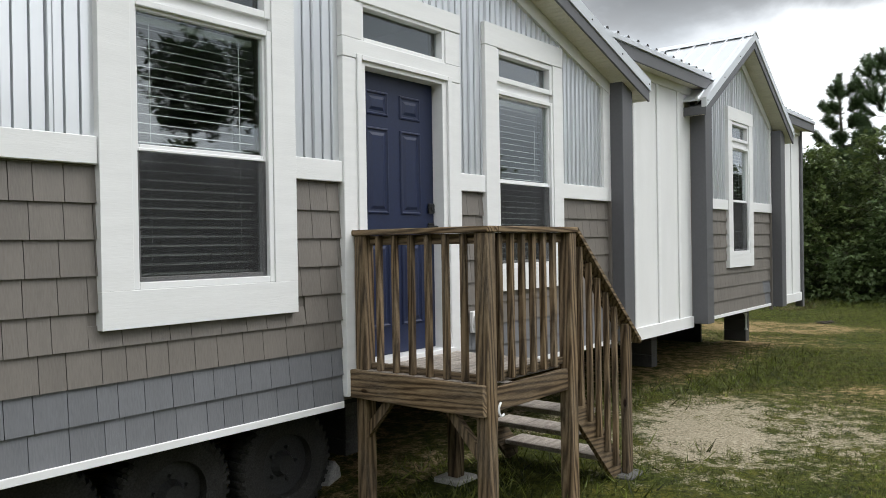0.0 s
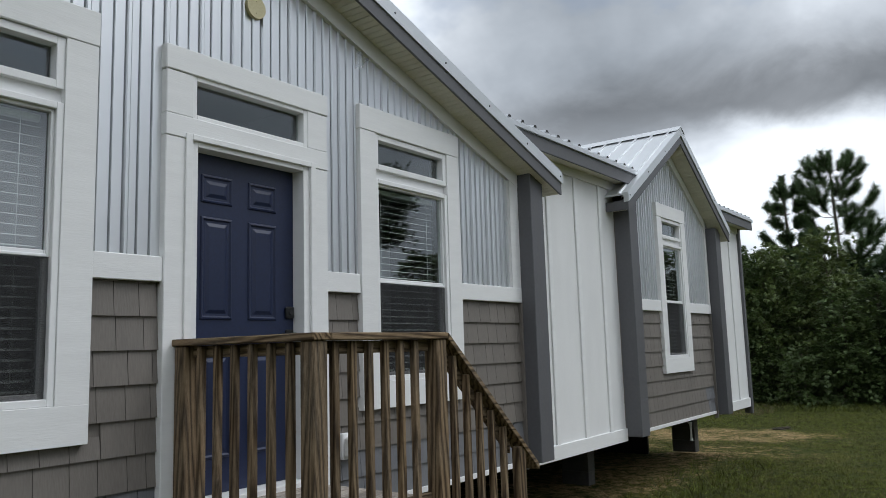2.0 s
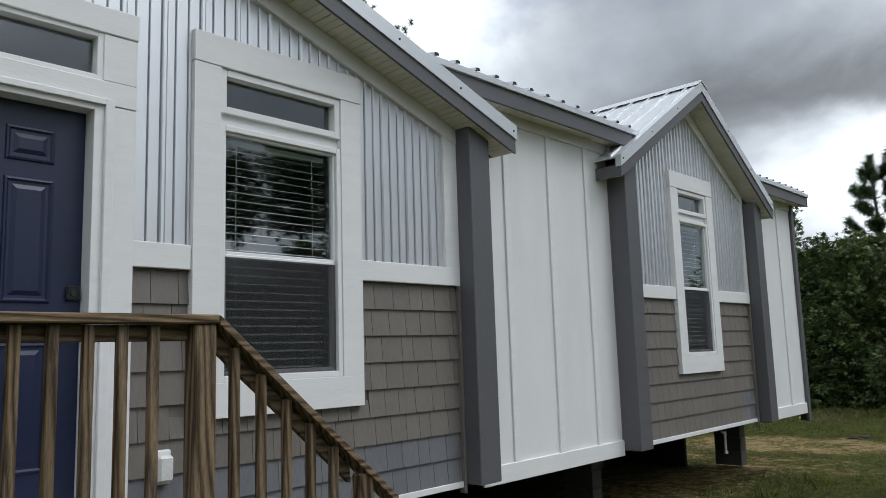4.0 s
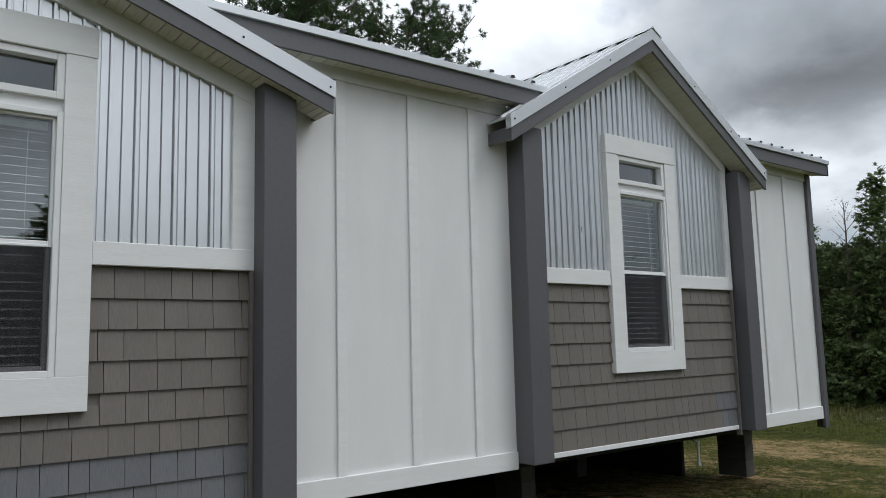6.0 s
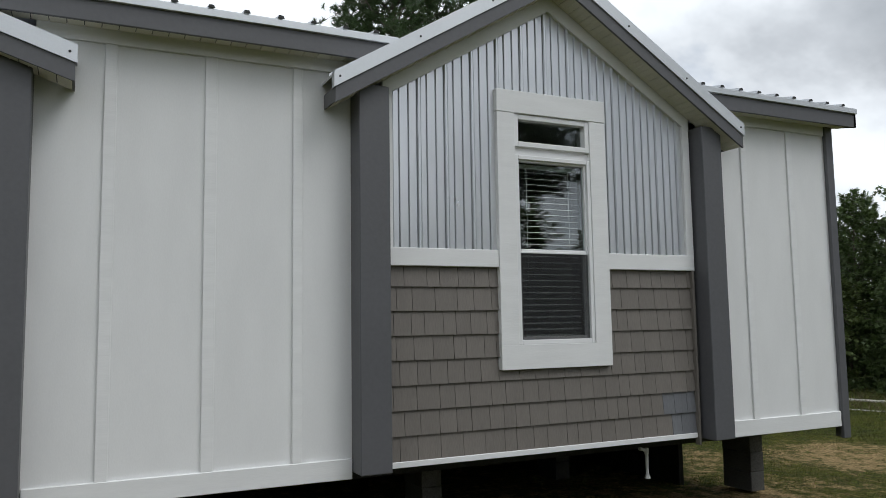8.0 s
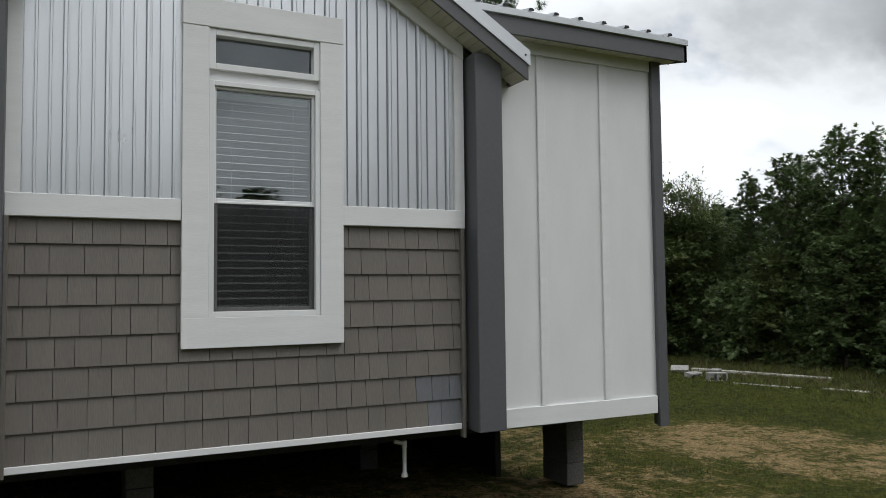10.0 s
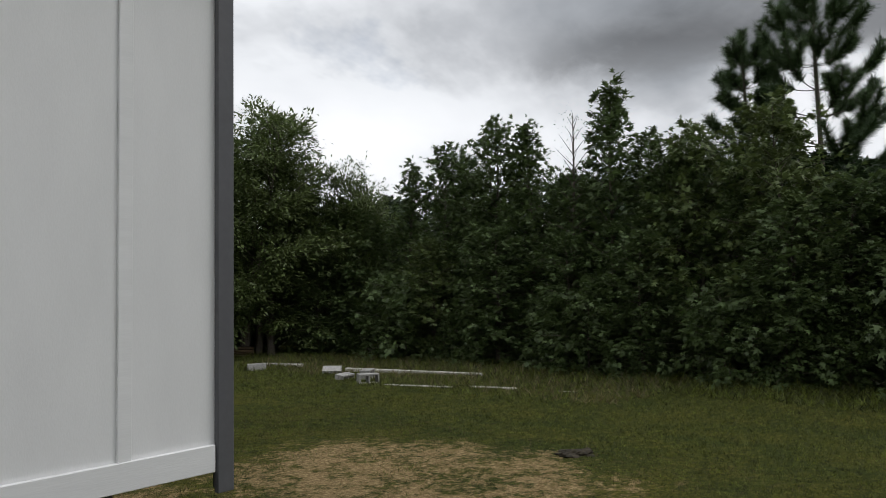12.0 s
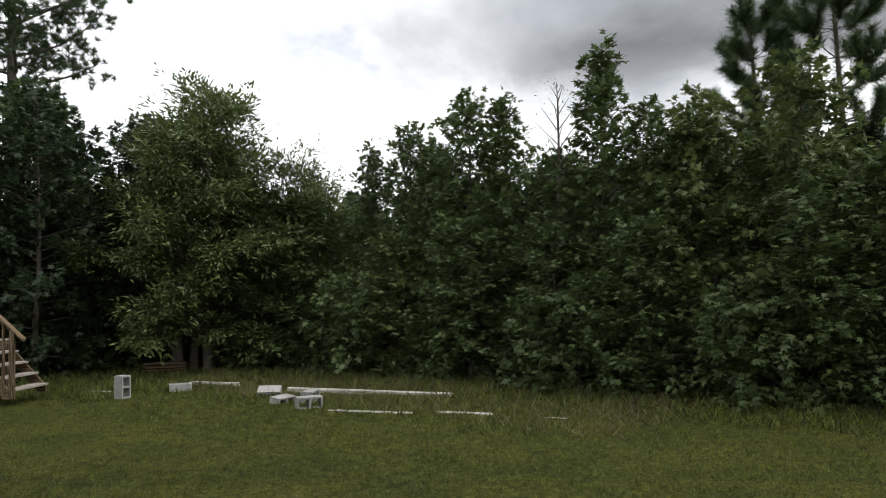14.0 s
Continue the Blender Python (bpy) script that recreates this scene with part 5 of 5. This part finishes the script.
TWIGGY = broadleaf("thin twiggy sapling almost bare of leaves", 41, 5.6, 1.0, 46, 9, 0.055, M_LEAF_B, shape="lance", steep=1.1, low=0.3)
place(TWIGGY, 27.0, 5.15, 1.0, 0)
place(WILLOW, 26.9, 11.9, 0.74, 160, label="smaller airy willow like tree with narrow leaves")
rng = random.Random(9)
for x, y in [(25.9, -3.0 + 1.25 * i) for i in range(14)] + [(24.8 - 1.1 * i, 15.2 + 0.45 * i) for i in range(8)]:
    place(BUSH, x + rng.uniform(0.1, 0.9), y + rng.uniform(-0.5, 0.5), rng.uniform(0.7, 1.15), rng.uniform(0, 360))
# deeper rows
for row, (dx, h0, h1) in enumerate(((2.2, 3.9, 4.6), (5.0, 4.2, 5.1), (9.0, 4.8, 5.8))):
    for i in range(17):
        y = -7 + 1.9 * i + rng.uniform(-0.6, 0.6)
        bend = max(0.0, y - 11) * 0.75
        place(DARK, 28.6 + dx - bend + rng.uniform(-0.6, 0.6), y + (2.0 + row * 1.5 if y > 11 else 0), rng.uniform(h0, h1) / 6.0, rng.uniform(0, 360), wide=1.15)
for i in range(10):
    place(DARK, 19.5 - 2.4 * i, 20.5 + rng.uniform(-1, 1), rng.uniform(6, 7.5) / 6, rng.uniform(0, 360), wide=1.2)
# leaf colour of these is darkened to stand for shade at the wood edge
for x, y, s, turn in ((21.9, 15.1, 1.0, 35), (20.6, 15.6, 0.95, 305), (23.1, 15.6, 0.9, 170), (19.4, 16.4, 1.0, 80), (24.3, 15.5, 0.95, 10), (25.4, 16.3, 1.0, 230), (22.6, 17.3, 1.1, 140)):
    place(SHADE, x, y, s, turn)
place(TPINE2, 24.4, 22.3, 1.0, 0)
place(YPINE, 31.6, 1.25, 1.0, 20)
place(YPINE2, 31.5, 2.88, 1.0, 60)
place(YPINE2, 33.5, 13.5, 0.82, 130)
for x, y, s, turn in ((19.0, 22.5, 1.0, 0),):
    place(TPINE, x, y, s, turn)
# woods across the lawn, behind the walker
for x, y, h, k in ((-12, -39, 8, 1), (-5, -41, 9, 0), (1.5, -40, 8.5, 1), (8.0, -42, 8, 0), (14.6, -39, 9.0, 1), (20.4, -40, 8.0, 0), (26.5, -38, 8.4, 0), (32.5, -36, 8.8, 1), (38.5, -35, 8.2, 0), (43, -29, 8.4, 1), (45.5, -21, 7.6, 0), (44, -13, 7.0, 1)):
    place(GUM[k], x, y, h / BASE_H[k], x * 31 % 360, wide=1.6)
for x, y, s, turn in ((32.3, -46.3, 0.98, 200), (42.3, -49.0, 1.15, 300), (46.6, -36.8, 0.95, 90)):
    place(TPINE, x, y, s, turn, wide=1.35)
# unseen western row, added so the metal rib sides reflect something dark
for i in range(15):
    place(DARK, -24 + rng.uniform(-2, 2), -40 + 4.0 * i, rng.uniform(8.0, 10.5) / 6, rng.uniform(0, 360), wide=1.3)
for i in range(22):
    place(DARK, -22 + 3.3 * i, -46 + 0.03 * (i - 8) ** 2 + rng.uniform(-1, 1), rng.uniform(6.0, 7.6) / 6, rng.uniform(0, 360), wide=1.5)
PROTOTYPES = (*GUM, DARK, SHADE, BUSH, WILLOW, YPINE, YPINE2, TPINE, TPINE2, TWIGGY)
for i, ob in enumerate(PROTOTYPES):
    ob.matrix_basis = pose(-18 - 2.2 * (i % 5), 24 + 4 * (i // 5), -0.02)


# ---- grass ----
def grass(name, label, spots, mat, seed):
    """spots: x0, x1, y0, y1, count, low, high; thinner where the soil is bare."""
    g = np.random.default_rng(seed)
    P, L = [], []
    for x0, x1, y0, y1, count, lo, hi in spots:
        c = g.uniform((x0, y0), (x1, y1), (count, 2))
        for x, y in c:
            w = wear_at(x, y) + 0.35 * noise.noise((x * 1.6, y * 1.6, 2.0))
            if g.uniform() < 1.05 - 1.7 * max(0.0, w):
                for _ in range(3):
                    px, py = x + g.normal(0, 0.02), y + g.normal(0, 0.02)
                    P.append((px, py, height_at(px, py) - 0.004))
                    L.append(g.uniform(lo, hi))
    n = len(P)
    A = g.normal(0, 0.55, (n, 3))
    A[:, 2] = 0.75
    L = np.array(L)
    ob = new(name, leaf_mesh(name, P, A, g.normal(0, 1, (n, 3)), L, 0.0035 + 0.055 * L, mat, "blade"))
    return tagged(ob, label, "grass", kind="stuff")


grass("lawn_grass", "short green lawn grass with thin patches", ((5.6, 12.5, -4.8, 0.6, 46000, 0.015, 0.055), (12.5, 20.0, -4.0, 6.0, 72000, 0.015, 0.045), (20.0, 26.5, -4.0, 14.0, 56000, 0.02, 0.065), (15.0, 22.0, 6.0, 15.0, 9000, 0.03, 0.07), (2.5, 5.6, -3.0, 0.6, 2500, 0.03, 0.09)), M_GRASS, 3)
grass("dry_grass", "dry straw coloured grass stems", ((5.6, 12.5, -4.5, 0.4, 3500, 0.015, 0.06), (12.5, 20.0, -4.0, 6.0, 7000, 0.015, 0.05), (22.6, 26.0, 2.0, 12.0, 1500, 0.06, 0.24)), M_DRY, 4)
grass("tall_weeds", "tall green weeds along the wood edge", ((24.2, 26.8, -3.0, 13.5, 5200, 0.06, 0.24), (22.0, 24.4, 3.0, 12.0, 2600, 0.05, 0.16), (20.5, 25.0, 10.5, 15.0, 2600, 0.06, 0.24), (7.5, 13.5, -0.6, 0.4, 500, 0.06, 0.22), (4.0, 6.4, -1.4, 0.6, 500, 0.06, 0.18)), M_GRASS, 6)


# ---- shingles, one by one ----
def shingle_mesh(w, h, mat):
    bm = bmesh.new()
    g = 0.0018
    a = [bm.verts.new(p) for p in ((g, -0.021, 0.0), (w - g, -0.021, 0.0), (w - g, -0.004, h + 0.012), (g, -0.004, h + 0.012))]
    b = [bm.verts.new((v.co.x, 0.004, v.co.z)) for v in a]
    bm.faces.new(a)
    for i in range(4):
        bm.faces.new((a[i], b[i], b[(i + 1) % 4], a[(i + 1) % 4]))
    bmesh.ops.recalc_face_normals(bm, faces=bm.faces[:])
    return mesh_of("shingle", bm, mat)


SH_CACHE = {}


def shingles(wall, x0, x1, z0, pitch, rows, blocks, blue):
    rng = random.Random(5)
    for r in range(rows):
        zb = z0 + r * pitch
        zt = min(zb + pitch, BAND_LO)
        x = x0 - rng.uniform(0, 0.1)
        while x < x1 - 0.004:
            w = rng.choice((0.105, 0.125, 0.14, 0.155, 0.17, 0.185))
            a, b = max(x, x0), min(x + w, x1)
            x += w
            segs, top = [(a, b)], zt
            for bx0, bx1, bz0, bz1 in blocks:
                if zb < bz0 - 0.02 < zt - 0.02 and a < bx1 and b > bx0:
                    top = min(top, bz0)
                elif zb < bz1 and zt > bz0 + 0.02:
                    segs = [s for a_, b_ in segs for s in ((a_, min(b_, bx0)), (max(a_, bx1), b_)) if s[1] - s[0] > 0.012]
            for a_, b_ in segs:
                m = M_SHINGLE_BLUE if blue(r, a_) else M_SHINGLE
                key = (round(b_ - a_, 3), round(top - zb, 3), m.name)
                if key not in SH_CACHE:
                    SH_CACHE[key] = shingle_mesh(key[0], key[1], m)
                ob = new("shingle", SH_CACHE[key])
                ob.parent = wall
                ob.location = (a_, 0.044, zb)


shingles(GAB1, 1.014, 7.275, 0.826, 0.1755, 9, [(2.0, 3.16, 1.45, 3), (3.578, 4.80, 0.0, 3), (5.15, 6.31, 1.45, 3)], lambda r, x: r < 2)
shingles(GAB2, 9.80, 12.705, 0.830, 0.1795, 8, [(10.77, 11.785, 1.46, 3)], lambda r, x: r < 2 and x > 12.27)
